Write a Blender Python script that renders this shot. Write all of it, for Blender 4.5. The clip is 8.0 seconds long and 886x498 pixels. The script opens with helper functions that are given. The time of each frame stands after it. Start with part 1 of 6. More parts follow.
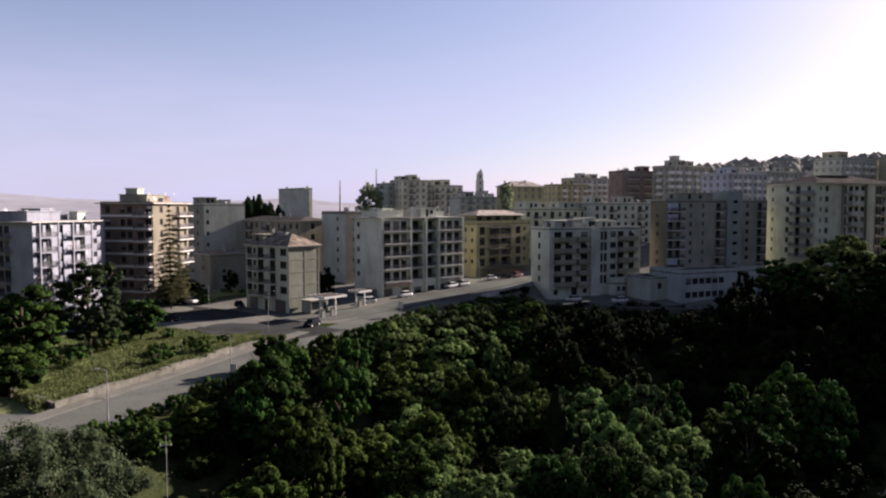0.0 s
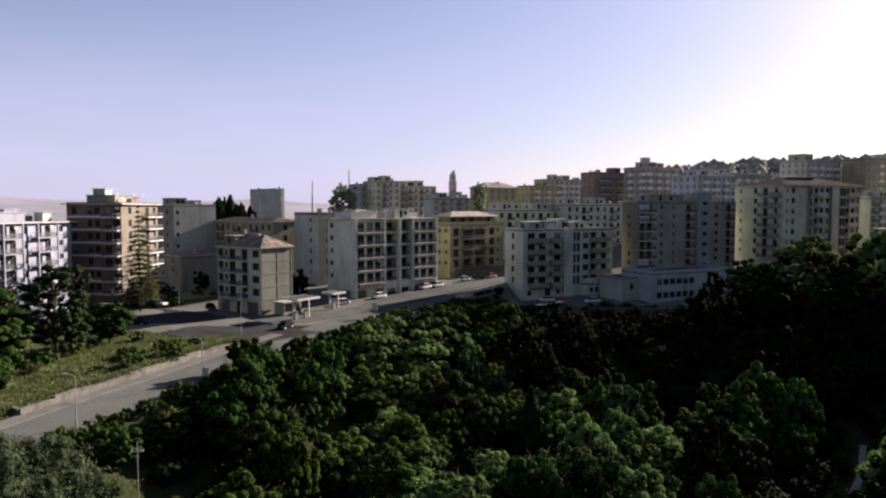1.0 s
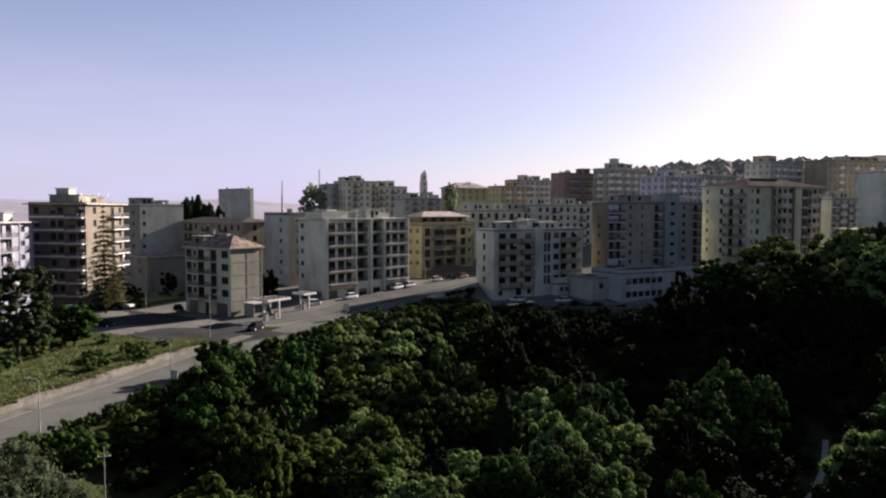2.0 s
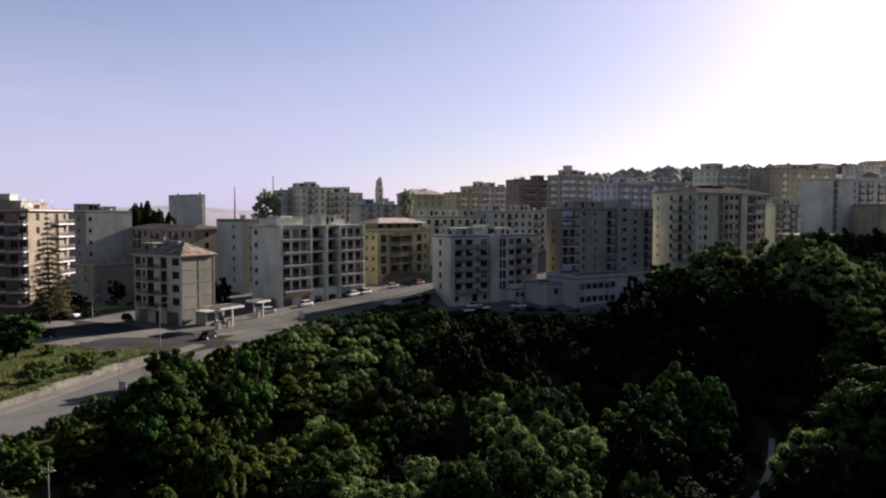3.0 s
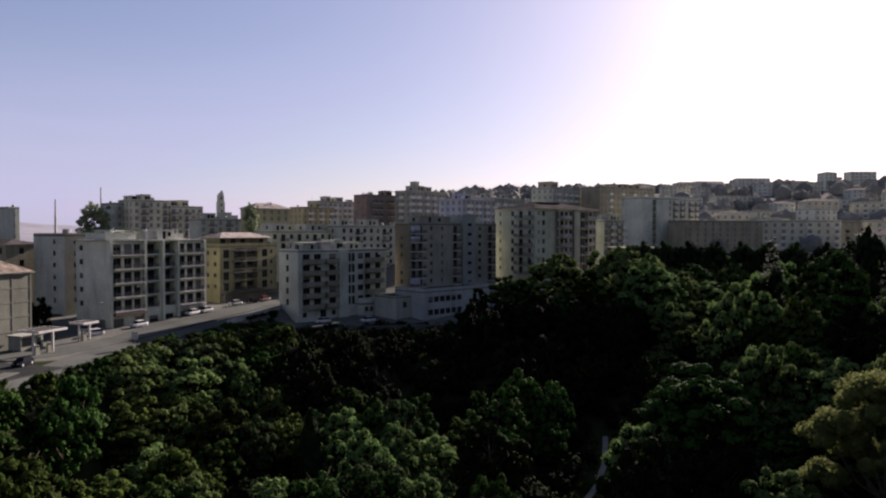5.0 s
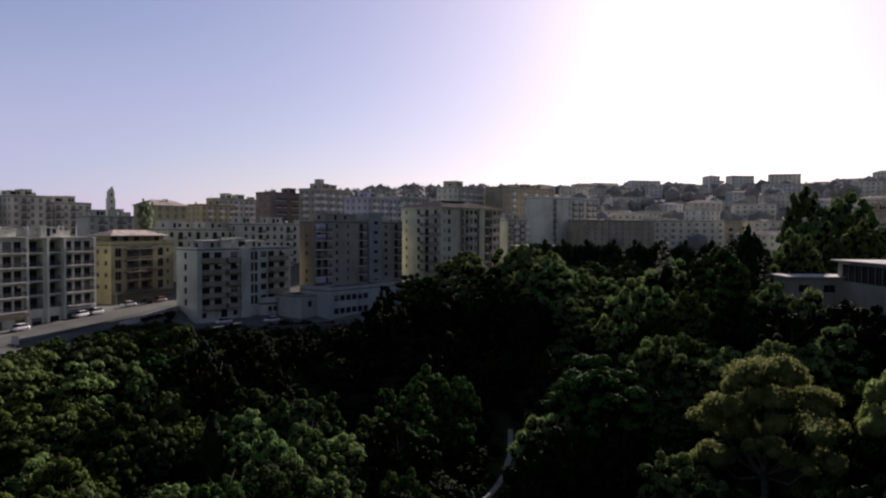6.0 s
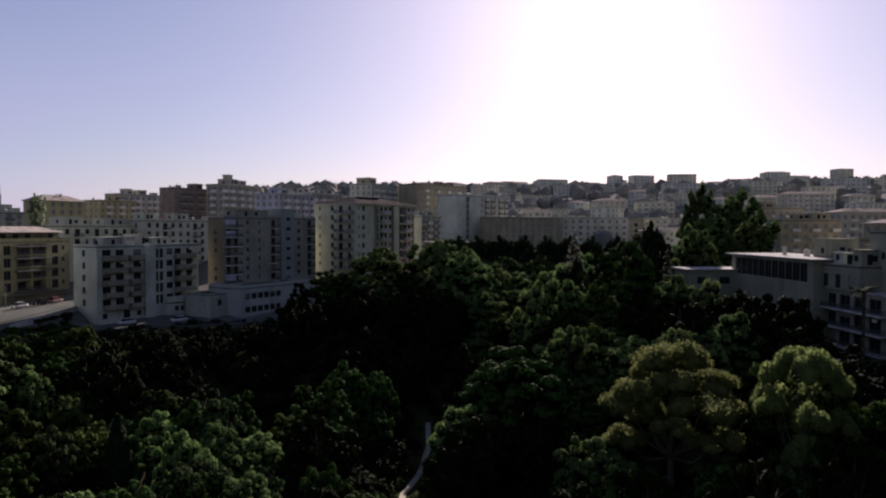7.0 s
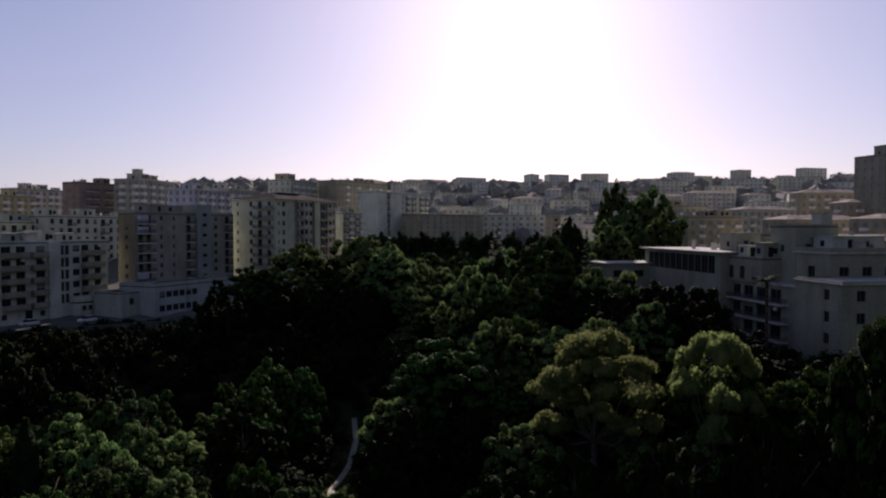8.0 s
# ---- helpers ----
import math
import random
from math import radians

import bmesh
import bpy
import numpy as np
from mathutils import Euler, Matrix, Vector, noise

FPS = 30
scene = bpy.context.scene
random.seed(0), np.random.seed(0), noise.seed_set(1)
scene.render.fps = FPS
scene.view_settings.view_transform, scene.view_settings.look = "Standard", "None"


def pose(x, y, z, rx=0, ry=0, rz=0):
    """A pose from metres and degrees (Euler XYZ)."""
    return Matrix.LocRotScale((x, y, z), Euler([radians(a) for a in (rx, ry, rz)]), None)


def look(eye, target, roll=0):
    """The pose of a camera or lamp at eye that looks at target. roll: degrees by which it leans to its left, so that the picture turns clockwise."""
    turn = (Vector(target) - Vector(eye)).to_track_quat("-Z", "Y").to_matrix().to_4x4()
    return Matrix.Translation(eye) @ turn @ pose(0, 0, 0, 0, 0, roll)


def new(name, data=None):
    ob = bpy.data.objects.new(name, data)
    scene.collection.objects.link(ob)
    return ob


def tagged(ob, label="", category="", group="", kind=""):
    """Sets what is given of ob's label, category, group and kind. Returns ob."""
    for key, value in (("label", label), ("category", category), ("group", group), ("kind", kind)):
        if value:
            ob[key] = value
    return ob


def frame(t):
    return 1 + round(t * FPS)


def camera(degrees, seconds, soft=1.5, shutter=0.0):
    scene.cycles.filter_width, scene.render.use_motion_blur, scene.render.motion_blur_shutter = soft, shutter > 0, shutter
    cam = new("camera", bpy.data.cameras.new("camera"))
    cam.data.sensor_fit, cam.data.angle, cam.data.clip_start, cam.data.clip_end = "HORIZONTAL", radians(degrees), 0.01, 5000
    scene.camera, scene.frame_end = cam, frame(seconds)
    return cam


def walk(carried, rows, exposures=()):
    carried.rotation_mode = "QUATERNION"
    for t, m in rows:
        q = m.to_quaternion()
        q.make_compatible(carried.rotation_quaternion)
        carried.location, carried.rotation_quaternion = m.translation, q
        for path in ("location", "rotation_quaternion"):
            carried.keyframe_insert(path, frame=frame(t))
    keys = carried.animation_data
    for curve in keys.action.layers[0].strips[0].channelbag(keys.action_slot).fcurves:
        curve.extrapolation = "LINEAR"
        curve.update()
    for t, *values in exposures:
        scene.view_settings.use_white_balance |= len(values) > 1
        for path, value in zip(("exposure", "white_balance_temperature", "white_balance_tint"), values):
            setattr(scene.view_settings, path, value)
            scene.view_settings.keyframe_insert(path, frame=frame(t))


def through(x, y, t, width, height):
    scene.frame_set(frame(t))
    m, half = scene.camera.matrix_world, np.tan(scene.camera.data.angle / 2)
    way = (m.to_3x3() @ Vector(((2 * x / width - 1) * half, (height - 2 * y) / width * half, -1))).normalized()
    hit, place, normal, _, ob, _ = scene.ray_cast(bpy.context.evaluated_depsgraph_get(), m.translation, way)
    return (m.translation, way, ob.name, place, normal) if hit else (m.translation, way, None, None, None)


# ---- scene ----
# ================= camera and its way =================
cam = camera(65.53, 8.0, soft=2.2)
ROWS = [(0.0, 0.0, 0.0, 23.0, 86.66, 0.0, 0.0),
        (0.5, -0.22, 0.11, 23.06, 86.6, -0.07, -1.23),
        (1.0, -0.37, 0.2, 23.09, 86.73, -0.05, -2.28),
        (2.5, -0.6, 0.24, 23.09, 86.78, -0.09, -6.34),
        (3.0, -0.63, 0.23, 23.05, 87.29, -0.05, -8.39),
        (3.5, -0.67, 0.22, 22.98, 88.71, -0.03, -10.75),
        (4.0, -0.72, 0.21, 22.88, 88.68, 0.06, -13.01),
        (4.5, -0.8, 0.21, 22.76, 88.63, 0.02, -16.65),
        (5.0, -0.92, 0.23, 22.6, 88.63, -0.05, -21.01),
        (6.5, -1.66, 0.49, 21.93, 88.55, -0.15, -32.62),
        (7.0, -2.07, 0.67, 21.63, 88.46, -0.07, -36.21),
        (7.5, -2.58, 0.91, 21.3, 88.4, -0.05, -39.31),
        (8.0, -3.21, 1.22, 20.92, 88.33, -0.03, -42.97)]
walk(cam, [(r[0], pose(*r[1:])) for r in ROWS], exposures=[(0.0, 2.12, 6300, 33), (3.0, 2.03, 6300, 33), (5.5, 1.76, 6200, 35), (8.0, 1.57, 6100, 37)])

# ================= light =================
SUN_AZ, SUN_EL = 49.8, 21.0          # degrees right of +y, degrees above the horizon
sun_dir = Vector((math.sin(radians(SUN_AZ)) * math.cos(radians(SUN_EL)), math.cos(radians(SUN_AZ)) * math.cos(radians(SUN_EL)), math.sin(radians(SUN_EL))))
world = bpy.data.worlds.new("sky")
scene.world = world
world.use_nodes = True
wn = world.node_tree
sky = wn.nodes.new("ShaderNodeTexSky")
sky.sky_type, sky.sun_disc = "NISHITA", False
sky.sun_elevation, sky.sun_rotation = radians(SUN_EL), radians(SUN_AZ)
sky.air_density, sky.dust_density, sky.ozone_density, sky.altitude = 1.0, 1.0, 2.5, 300
soften = wn.nodes.new("ShaderNodeGamma")       # thin high haze evens the sky out
soften.inputs["Gamma"].default_value = 0.7
wn.links.new(sky.outputs[0], soften.inputs["Color"])
coord, split, rise_up = wn.nodes.new("ShaderNodeTexCoord"), wn.nodes.new("ShaderNodeSeparateXYZ"), wn.nodes.new("ShaderNodeMapRange")
wn.links.new(coord.outputs["Generated"], split.inputs[0])
wn.links.new(split.outputs["Z"], rise_up.inputs["Value"])
rise_up.inputs["From Min"].default_value, rise_up.inputs["From Max"].default_value = 0.0, 0.30
rise_up.inputs["To Min"].default_value, rise_up.inputs["To Max"].default_value = 0.85, 0.0
rise_up.interpolation_type = "SMOOTHSTEP"
wisps, stretch_sky, thin = wn.nodes.new("ShaderNodeTexNoise"), wn.nodes.new("ShaderNodeMapping"), wn.nodes.new("ShaderNodeMath")
stretch_sky.inputs["Scale"].default_value = (2.5, 2.5, 16.0)
wn.links.new(coord.outputs["Generated"], stretch_sky.inputs["Vector"])
wn.links.new(stretch_sky.outputs[0], wisps.inputs["Vector"])
wisps.inputs["Scale"].default_value, wisps.inputs["Detail"].default_value = 2.0, 6.0
thin.operation = "MULTIPLY_ADD"
thin.inputs[1].default_value, thin.inputs[2].default_value = 0.9, 0.5
wn.links.new(wisps.outputs["Fac"], thin.inputs[0])
both = wn.nodes.new("ShaderNodeMath")
both.operation, both.use_clamp = "MULTIPLY", True
wn.links.new(rise_up.outputs[0], both.inputs[0])
wn.links.new(thin.outputs[0], both.inputs[1])
veil = wn.nodes.new("ShaderNodeMix")             # pale haze low over the land
veil.data_type, veil.blend_type = "RGBA", "LIGHTEN"
veil.inputs["B"].default_value = (3.1, 3.36, 4.15, 1)
wn.links.new(both.outputs[0], veil.inputs["Factor"])
wn.links.new(soften.outputs[0], veil.inputs["A"])
wn.links.new(veil.outputs["Result"], wn.nodes["Background"].inputs[0])
wn.nodes["Background"].inputs[1].default_value = 0.048
sun_data = bpy.data.lights.new("sun", "SUN")
sun_data.energy, sun_data.angle, sun_data.color = 5.0, radians(0.6), (1.0, 0.93, 0.74)
sun = new("sun", sun_data)
sun.matrix_world = look(sun_dir * 300, (0, 0, 0))


# ================= materials =================
def material(name, colour, rough=0.8, metal=0.0, var=0.12, scale=0.6, fine=6.0, bump=0.15, stain=0.0, tint=None, per_object=0.0):
    """Two scales of noise over a base colour, fine relief, optional rain streaks and a spread of value between objects."""
    m = bpy.data.materials.new(name)
    m.use_nodes = True
    nt = m.node_tree
    N, L = nt.nodes, nt.links
    bsdf = N["Principled BSDF"]
    bsdf.inputs["Roughness"].default_value, bsdf.inputs["Metallic"].default_value = rough, metal
    if rough == 0.25:
        bsdf.inputs["Specular IOR Level"].default_value = 0.04
    if rough >= 0.8:
        bsdf.inputs["Specular IOR Level"].default_value = 0.0
    geo = N.new("ShaderNodeNewGeometry")
    big, small = N.new("ShaderNodeTexNoise"), N.new("ShaderNodeTexNoise")
    big.inputs["Scale"].default_value, small.inputs["Scale"].default_value = scale, fine
    big.inputs["Detail"].default_value = small.inputs["Detail"].default_value = 4
    for n in (big, small):
        L.new(geo.outputs["Position"], n.inputs["Vector"])
    ramp = N.new("ShaderNodeMix")
    ramp.data_type = "RGBA"
    tint = tint or tuple(c * (1 - 2.2 * var) for c in colour)
    ramp.inputs["A"].default_value, ramp.inputs["B"].default_value = (*colour, 1), (*tint, 1)
    stretch = N.new("ShaderNodeMapRange")
    stretch.inputs["From Min"].default_value, stretch.inputs["From Max"].default_value = 0.35, 0.7
    L.new(big.outputs["Fac"], stretch.inputs["Value"])
    L.new(stretch.outputs[0], ramp.inputs["Factor"])
    last = ramp.outputs["Result"]
    grain = N.new("ShaderNodeMix")
    grain.data_type, grain.blend_type = "RGBA", "OVERLAY"
    grain.inputs["Factor"].default_value = min(1, var * 3)
    L.new(last, grain.inputs["A"])
    L.new(small.outputs["Fac"], grain.inputs["B"])
    last = grain.outputs["Result"]
    if stain:
        mp = N.new("ShaderNodeMapping")
        mp.inputs["Scale"].default_value = (0.55, 0.55, 0.09)
        L.new(geo.outputs["Position"], mp.inputs["Vector"])
        st = N.new("ShaderNodeTexNoise")
        st.inputs["Scale"].default_value, st.inputs["Detail"].default_value = 1.0, 5
        L.new(mp.outputs[0], st.inputs["Vector"])
        r2 = N.new("ShaderNodeMapRange")
        r2.inputs["From Min"].default_value, r2.inputs["From Max"].default_value = 0.52, 0.75
        r2.inputs["To Max"].default_value = stain
        L.new(st.outputs["Fac"], r2.inputs["Value"])
        mx = N.new("ShaderNodeMix")
        mx.data_type = "RGBA"
        L.new(r2.outputs[0], mx.inputs["Factor"])
        L.new(last, mx.inputs["A"])
        mx.inputs["B"].default_value = (colour[0] * 0.35, colour[1] * 0.34, colour[2] * 0.32, 1)
        last = mx.outputs["Result"]
    if per_object:
        info = N.new("ShaderNodeObjectInfo")
        hsv = N.new("ShaderNodeHueSaturation")
        mr = N.new("ShaderNodeMapRange")
        mr.inputs["To Min"].default_value, mr.inputs["To Max"].default_value = 1 - per_object, 1 + per_object
        L.new(info.outputs["Random"], mr.inputs["Value"])
        L.new(mr.outputs[0], hsv.inputs["Value"])
        L.new(last, hsv.inputs["Color"])
        last = hsv.outputs["Color"]
    L.new(last, bsdf.inputs["Base Color"])
    if bump:
        b = N.new("ShaderNodeBump")
        b.inputs["Strength"].default_value, b.inputs["Distance"].default_value = bump, 0.05
        L.new(small.outputs["Fac"], b.inputs["Height"])
        L.new(b.outputs[0], bsdf.inputs["Normal"])
    return m


def leaf_material(name, dark, light, through=0.35):
    """Leaves: colour varies leaf by leaf and tree by tree, and some light comes through."""
    m = bpy.data.materials.new(name)
    m.use_nodes = True
    N, L = m.node_tree.nodes, m.node_tree.links
    bsdf, out = N["Principled BSDF"], N["Material Output"]
    bsdf.inputs["Roughness"].default_value, bsdf.inputs["Specular IOR Level"].default_value = 1.0, 0.03
    geo, info = N.new("ShaderNodeNewGeometry"), N.new("ShaderNodeObjectInfo")
    mix = N.new("ShaderNodeMix")
    mix.data_type = "RGBA"
    mix.inputs["A"].default_value, mix.inputs["B"].default_value = (*dark, 1), (*light, 1)
    clump, blend = N.new("ShaderNodeTexNoise"), N.new("ShaderNodeMath")
    clump.inputs["Scale"].default_value, clump.inputs["Detail"].default_value = 0.7, 3
    L.new(geo.outputs["Position"], clump.inputs["Vector"])
    blend.operation = "MULTIPLY"
    L.new(geo.outputs["Random Per Island"], blend.inputs[0])
    blend.inputs[1].default_value = 0.5
    total = N.new("ShaderNodeMath")
    total.operation, total.use_clamp = "MULTIPLY_ADD", True
    L.new(clump.outputs["Fac"], total.inputs[0])
    total.inputs[1].default_value = 1.7
    dim = N.new("ShaderNodeMath")
    dim.operation = "SUBTRACT"
    dim.inputs[1].default_value = 0.72
    L.new(blend.outputs[0], dim.inputs[0])
    L.new(dim.outputs[0], total.inputs[2])
    L.new(total.outputs[0], mix.inputs["Factor"])
    hsv = N.new("ShaderNodeHueSaturation")
    mr, mh = N.new("ShaderNodeMapRange"), N.new("ShaderNodeMapRange")
    mr.inputs["To Min"].default_value, mr.inputs["To Max"].default_value = 0.62, 1.38
    mh.inputs["To Min"].default_value, mh.inputs["To Max"].default_value = 0.488, 0.522
    L.new(info.outputs["Random"], mr.inputs["Value"])
    wob = N.new("ShaderNodeMath")
    wob.operation = "FRACT"
    mul = N.new("ShaderNodeMath")
    mul.operation = "MULTIPLY"
    mul.inputs[1].default_value = 7.3
    L.new(info.outputs["Random"], mul.inputs[0])
    L.new(mul.outputs[0], wob.inputs[0])
    L.new(wob.outputs[0], mh.inputs["Value"])
    L.new(mr.outputs[0], hsv.inputs["Value"])
    L.new(mh.outputs[0], hsv.inputs["Hue"])
    L.new(mix.outputs["Result"], hsv.inputs["Color"])
    L.new(hsv.outputs["Color"], bsdf.inputs["Base Color"])
    tr, add = N.new("ShaderNodeBsdfTranslucent"), N.new("ShaderNodeMixShader")
    L.new(hsv.outputs["Color"], tr.inputs["Color"])
    add.inputs[0].default_value = through
    L.new(bsdf.outputs[0], add.inputs[1])
    L.new(tr.outputs[0], add.inputs[2])
    L.new(add.outputs[0], out.inputs["Surface"])
    return m


def plaster(name, c, stain=0.42):
    return material(name, (c[0] * 1.07, c[1] * 1.14, c[2] * 0.99), rough=0.9, var=0.12, scale=0.18, fine=3.0, bump=0.1, stain=stain)


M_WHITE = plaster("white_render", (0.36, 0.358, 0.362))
M_PALE = plaster("pale_grey_render", (0.31, 0.308, 0.31))
M_LILAC = plaster("cool_white_render", (0.325, 0.32, 0.43))
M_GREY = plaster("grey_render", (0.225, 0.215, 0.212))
M_SKYWHITE = plaster("bluish_white_render", (0.205, 0.202, 0.268))
M_CHALK = plaster("chalk_white_render", (0.47, 0.465, 0.45))
M_PODIUM = plaster("cool_pale_render", (0.285, 0.292, 0.325))
M_SECOND = plaster("warm_pale_render", (0.46, 0.42, 0.375))
M_SMOKE = plaster("smoky_grey_render", (0.30, 0.275, 0.262))
M_STAIR = plaster("blue_grey_render", (0.21, 0.225, 0.25))
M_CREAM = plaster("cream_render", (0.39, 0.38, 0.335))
# cream render darkened to paint the shade on the corner house's wall
M_HOUSE = plaster("shade_grey_cream_render", (0.155, 0.150, 0.142))
M_PINK = plaster("pinkish_tan_render", (0.142, 0.120, 0.107))
M_YELLOW = plaster("yellow_render", (0.225, 0.194, 0.128))
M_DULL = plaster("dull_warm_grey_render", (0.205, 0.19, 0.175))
M_BEIGE = plaster("grey_beige_render", (0.170, 0.154, 0.112))
M_OCHRE = plaster("ochre_render", (0.35, 0.295, 0.195))
M_TAN = plaster("tan_render", (0.28, 0.24, 0.20))
M_INST = plaster("dull_grey_render", (0.205, 0.197, 0.176))
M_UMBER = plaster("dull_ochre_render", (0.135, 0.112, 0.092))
# far walls: distance haze is painted in as a paler base colour
M_HAZE1 = plaster("haze_paled_grey_render", (0.43, 0.42, 0.42))
M_HAZE2 = plaster("haze_paled_beige_render", (0.44, 0.41, 0.37))
M_HAZE3 = plaster("haze_paled_rose_render", (0.40, 0.365, 0.345))
M_BROWN = material("brown_brick_cladding", (0.17, 0.125, 0.10), rough=0.85, var=0.15, scale=0.5, fine=8, stain=0.2)
M_BRICK = material("red_brown_brick", (0.225, 0.175, 0.15), rough=0.85, var=0.15, scale=0.4, fine=7, stain=0.3)
M_CONC = material("weathered_concrete", (0.36, 0.35, 0.33), rough=0.9, var=0.15, scale=0.5, fine=4, stain=0.5)
M_SLAB = material("pale_balcony_concrete", (0.56, 0.55, 0.52), rough=0.85, var=0.1, scale=0.5, fine=4, stain=0.4)
M_TILE = material("terracotta_roof_tile", (0.195, 0.162, 0.13), rough=0.85, var=0.32, scale=0.7, fine=5, bump=0.5, stain=0.2)
M_ROOF = material("bitumen_roof", (0.065, 0.06, 0.056), rough=0.9, var=0.2, scale=0.4, fine=4)
# far roofs paled for haze; the same beige tiles the yellow block
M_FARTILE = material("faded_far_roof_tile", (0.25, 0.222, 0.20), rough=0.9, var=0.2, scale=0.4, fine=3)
M_GLASS = material("dark_window_glass", (0.012, 0.014, 0.017), rough=0.25, var=0.0, bump=0)
# far panes greyed in colour to paint haze over dark glass
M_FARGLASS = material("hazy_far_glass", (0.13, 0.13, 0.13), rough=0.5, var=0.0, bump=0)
M_FRAME = material("window_frame_paint", (0.075, 0.065, 0.056), rough=0.6, var=0.05, scale=2, fine=20, bump=0)
M_SHUT = material("roller_shutter_slats", (0.11, 0.098, 0.085), rough=0.7, var=0.1, scale=1, fine=14, bump=0.2, per_object=0.35)
M_WOOD = material("brown_shutter_wood", (0.12, 0.075, 0.05), rough=0.7, var=0.15, scale=1, fine=14, bump=0.2, per_object=0.3)
M_RAIL = material("dark_painted_iron", (0.06, 0.06, 0.065), rough=0.5, metal=0.3, var=0.05, bump=0)
M_STEEL = material("galvanised_steel", (0.45, 0.46, 0.47), rough=0.45, metal=0.8, var=0.08, scale=2, fine=12, bump=0)
M_GARAGE = material("garage_shutter_metal", (0.13, 0.12, 0.11), rough=0.6, metal=0.2, var=0.12, scale=0.8, fine=10, per_object=0.3)
M_ASPH = material("worn_asphalt", (0.078, 0.082, 0.074), rough=0.9, var=0.14, scale=0.12, fine=5, bump=0.25, stain=0.0)
# asphalt darkened to paint the building shade over the side street
M_ASPH_SHADE = material("shade_dark_asphalt", (0.036, 0.038, 0.037), rough=0.9, var=0.2, scale=0.15, fine=5, bump=0.25)
M_PAVE = material("pavement_concrete", (0.100, 0.100, 0.088), rough=0.9, var=0.12, scale=0.4, fine=6, bump=0.2)
M_SOIL = material("scrub_soil", (0.026, 0.030, 0.013), rough=1.0, var=0.2, scale=0.12, fine=2.0, bump=0.5, tint=(0.014, 0.02, 0.007))
M_MEADOW = material("dry_meadow_grass", (0.104, 0.118, 0.058), rough=1.0, var=0.2, scale=0.11, fine=3.0, bump=0.5, tint=(0.058, 0.085, 0.024))
M_STONE = material("rough_stone_wall", (0.115, 0.112, 0.094), rough=0.95, var=0.2, scale=0.6, fine=3.5, bump=0.5, stain=0.4)
# distant hills: aerial haze put into a blue-grey base colour
M_FARHILL = material("haze_blue_hill", (0.21, 0.21, 0.235), rough=1.0, var=0.1, scale=0.002, fine=0.02, bump=0.0)
M_PATH = material("trodden_pale_earth", (0.24, 0.225, 0.18), rough=1.0, var=0.15, scale=0.5, fine=4, bump=0.3)
M_BARK = material("tree_bark", (0.06, 0.05, 0.038), rough=0.95, var=0.2, scale=2, fine=9, bump=0.6)
M_PALEBARK = material("pale_smooth_bark", (0.085, 0.078, 0.062), rough=0.9, var=0.2, scale=1.5, fine=8, bump=0.4)
# far slopes lightened in colour to paint the haze over them
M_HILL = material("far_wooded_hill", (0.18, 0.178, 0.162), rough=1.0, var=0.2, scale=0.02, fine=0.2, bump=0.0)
L_GREEN = leaf_material("broad_leaves", (0.013, 0.030, 0.006), (0.036, 0.072, 0.014), 0.10)
# near-black leaves: the shade of the valley wood is put into their colour
L_DEEP = leaf_material("shade_dark_leaves", (0.003, 0.005, 0.001), (0.008, 0.016, 0.003), 0.06)
L_OLIVE = leaf_material("yellowish_leaves", (0.020, 0.034, 0.006), (0.045, 0.072, 0.014), 0.15)
L_SILVER = leaf_material("grey_green_leaves", (0.024, 0.040, 0.014), (0.053, 0.079, 0.030), 0.12)
L_WILLOW = leaf_material("pale_willow_leaves", (0.022, 0.032, 0.016), (0.065, 0.083, 0.045), 0.3)
L_SPRING = leaf_material("soft_green_leaves", (0.018, 0.032, 0.014), (0.048, 0.074, 0.032), 0.10)
L_OPEN = leaf_material("yellow_green_leaves", (0.066, 0.084, 0.026), (0.165, 0.196, 0.062), 0.48)
L_CEDAR = leaf_material("brownish_needles", (0.036, 0.040, 0.016), (0.100, 0.104, 0.044), 0.3)
# paler leaves: park haze and sunlit crowns are put into the colour
L_PARK = leaf_material("haze_lit_leaves", (0.049, 0.079, 0.022), (0.118, 0.171, 0.055), 0.28)
# skyline leaves lightened so the colour carries the haze
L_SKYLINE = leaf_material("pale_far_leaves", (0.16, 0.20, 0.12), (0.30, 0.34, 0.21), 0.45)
L_DARK = leaf_material("conifer_needles", (0.006, 0.012, 0.005), (0.020, 0.032, 0.013), 0.2)
# far woods: haze painted as a pale grey leaf colour
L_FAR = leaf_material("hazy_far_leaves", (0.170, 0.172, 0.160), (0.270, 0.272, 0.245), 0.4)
# crown interior painted near black to carry the shade between leaves
M_CORE = material("painted_shade_core", (0.004, 0.006, 0.003), rough=1.0, var=0.2, scale=1.5, fine=6, bump=0.0)
L_GRASS = leaf_material("grass_blades", (0.053, 0.077, 0.027), (0.121, 0.142, 0.059), 0.25)


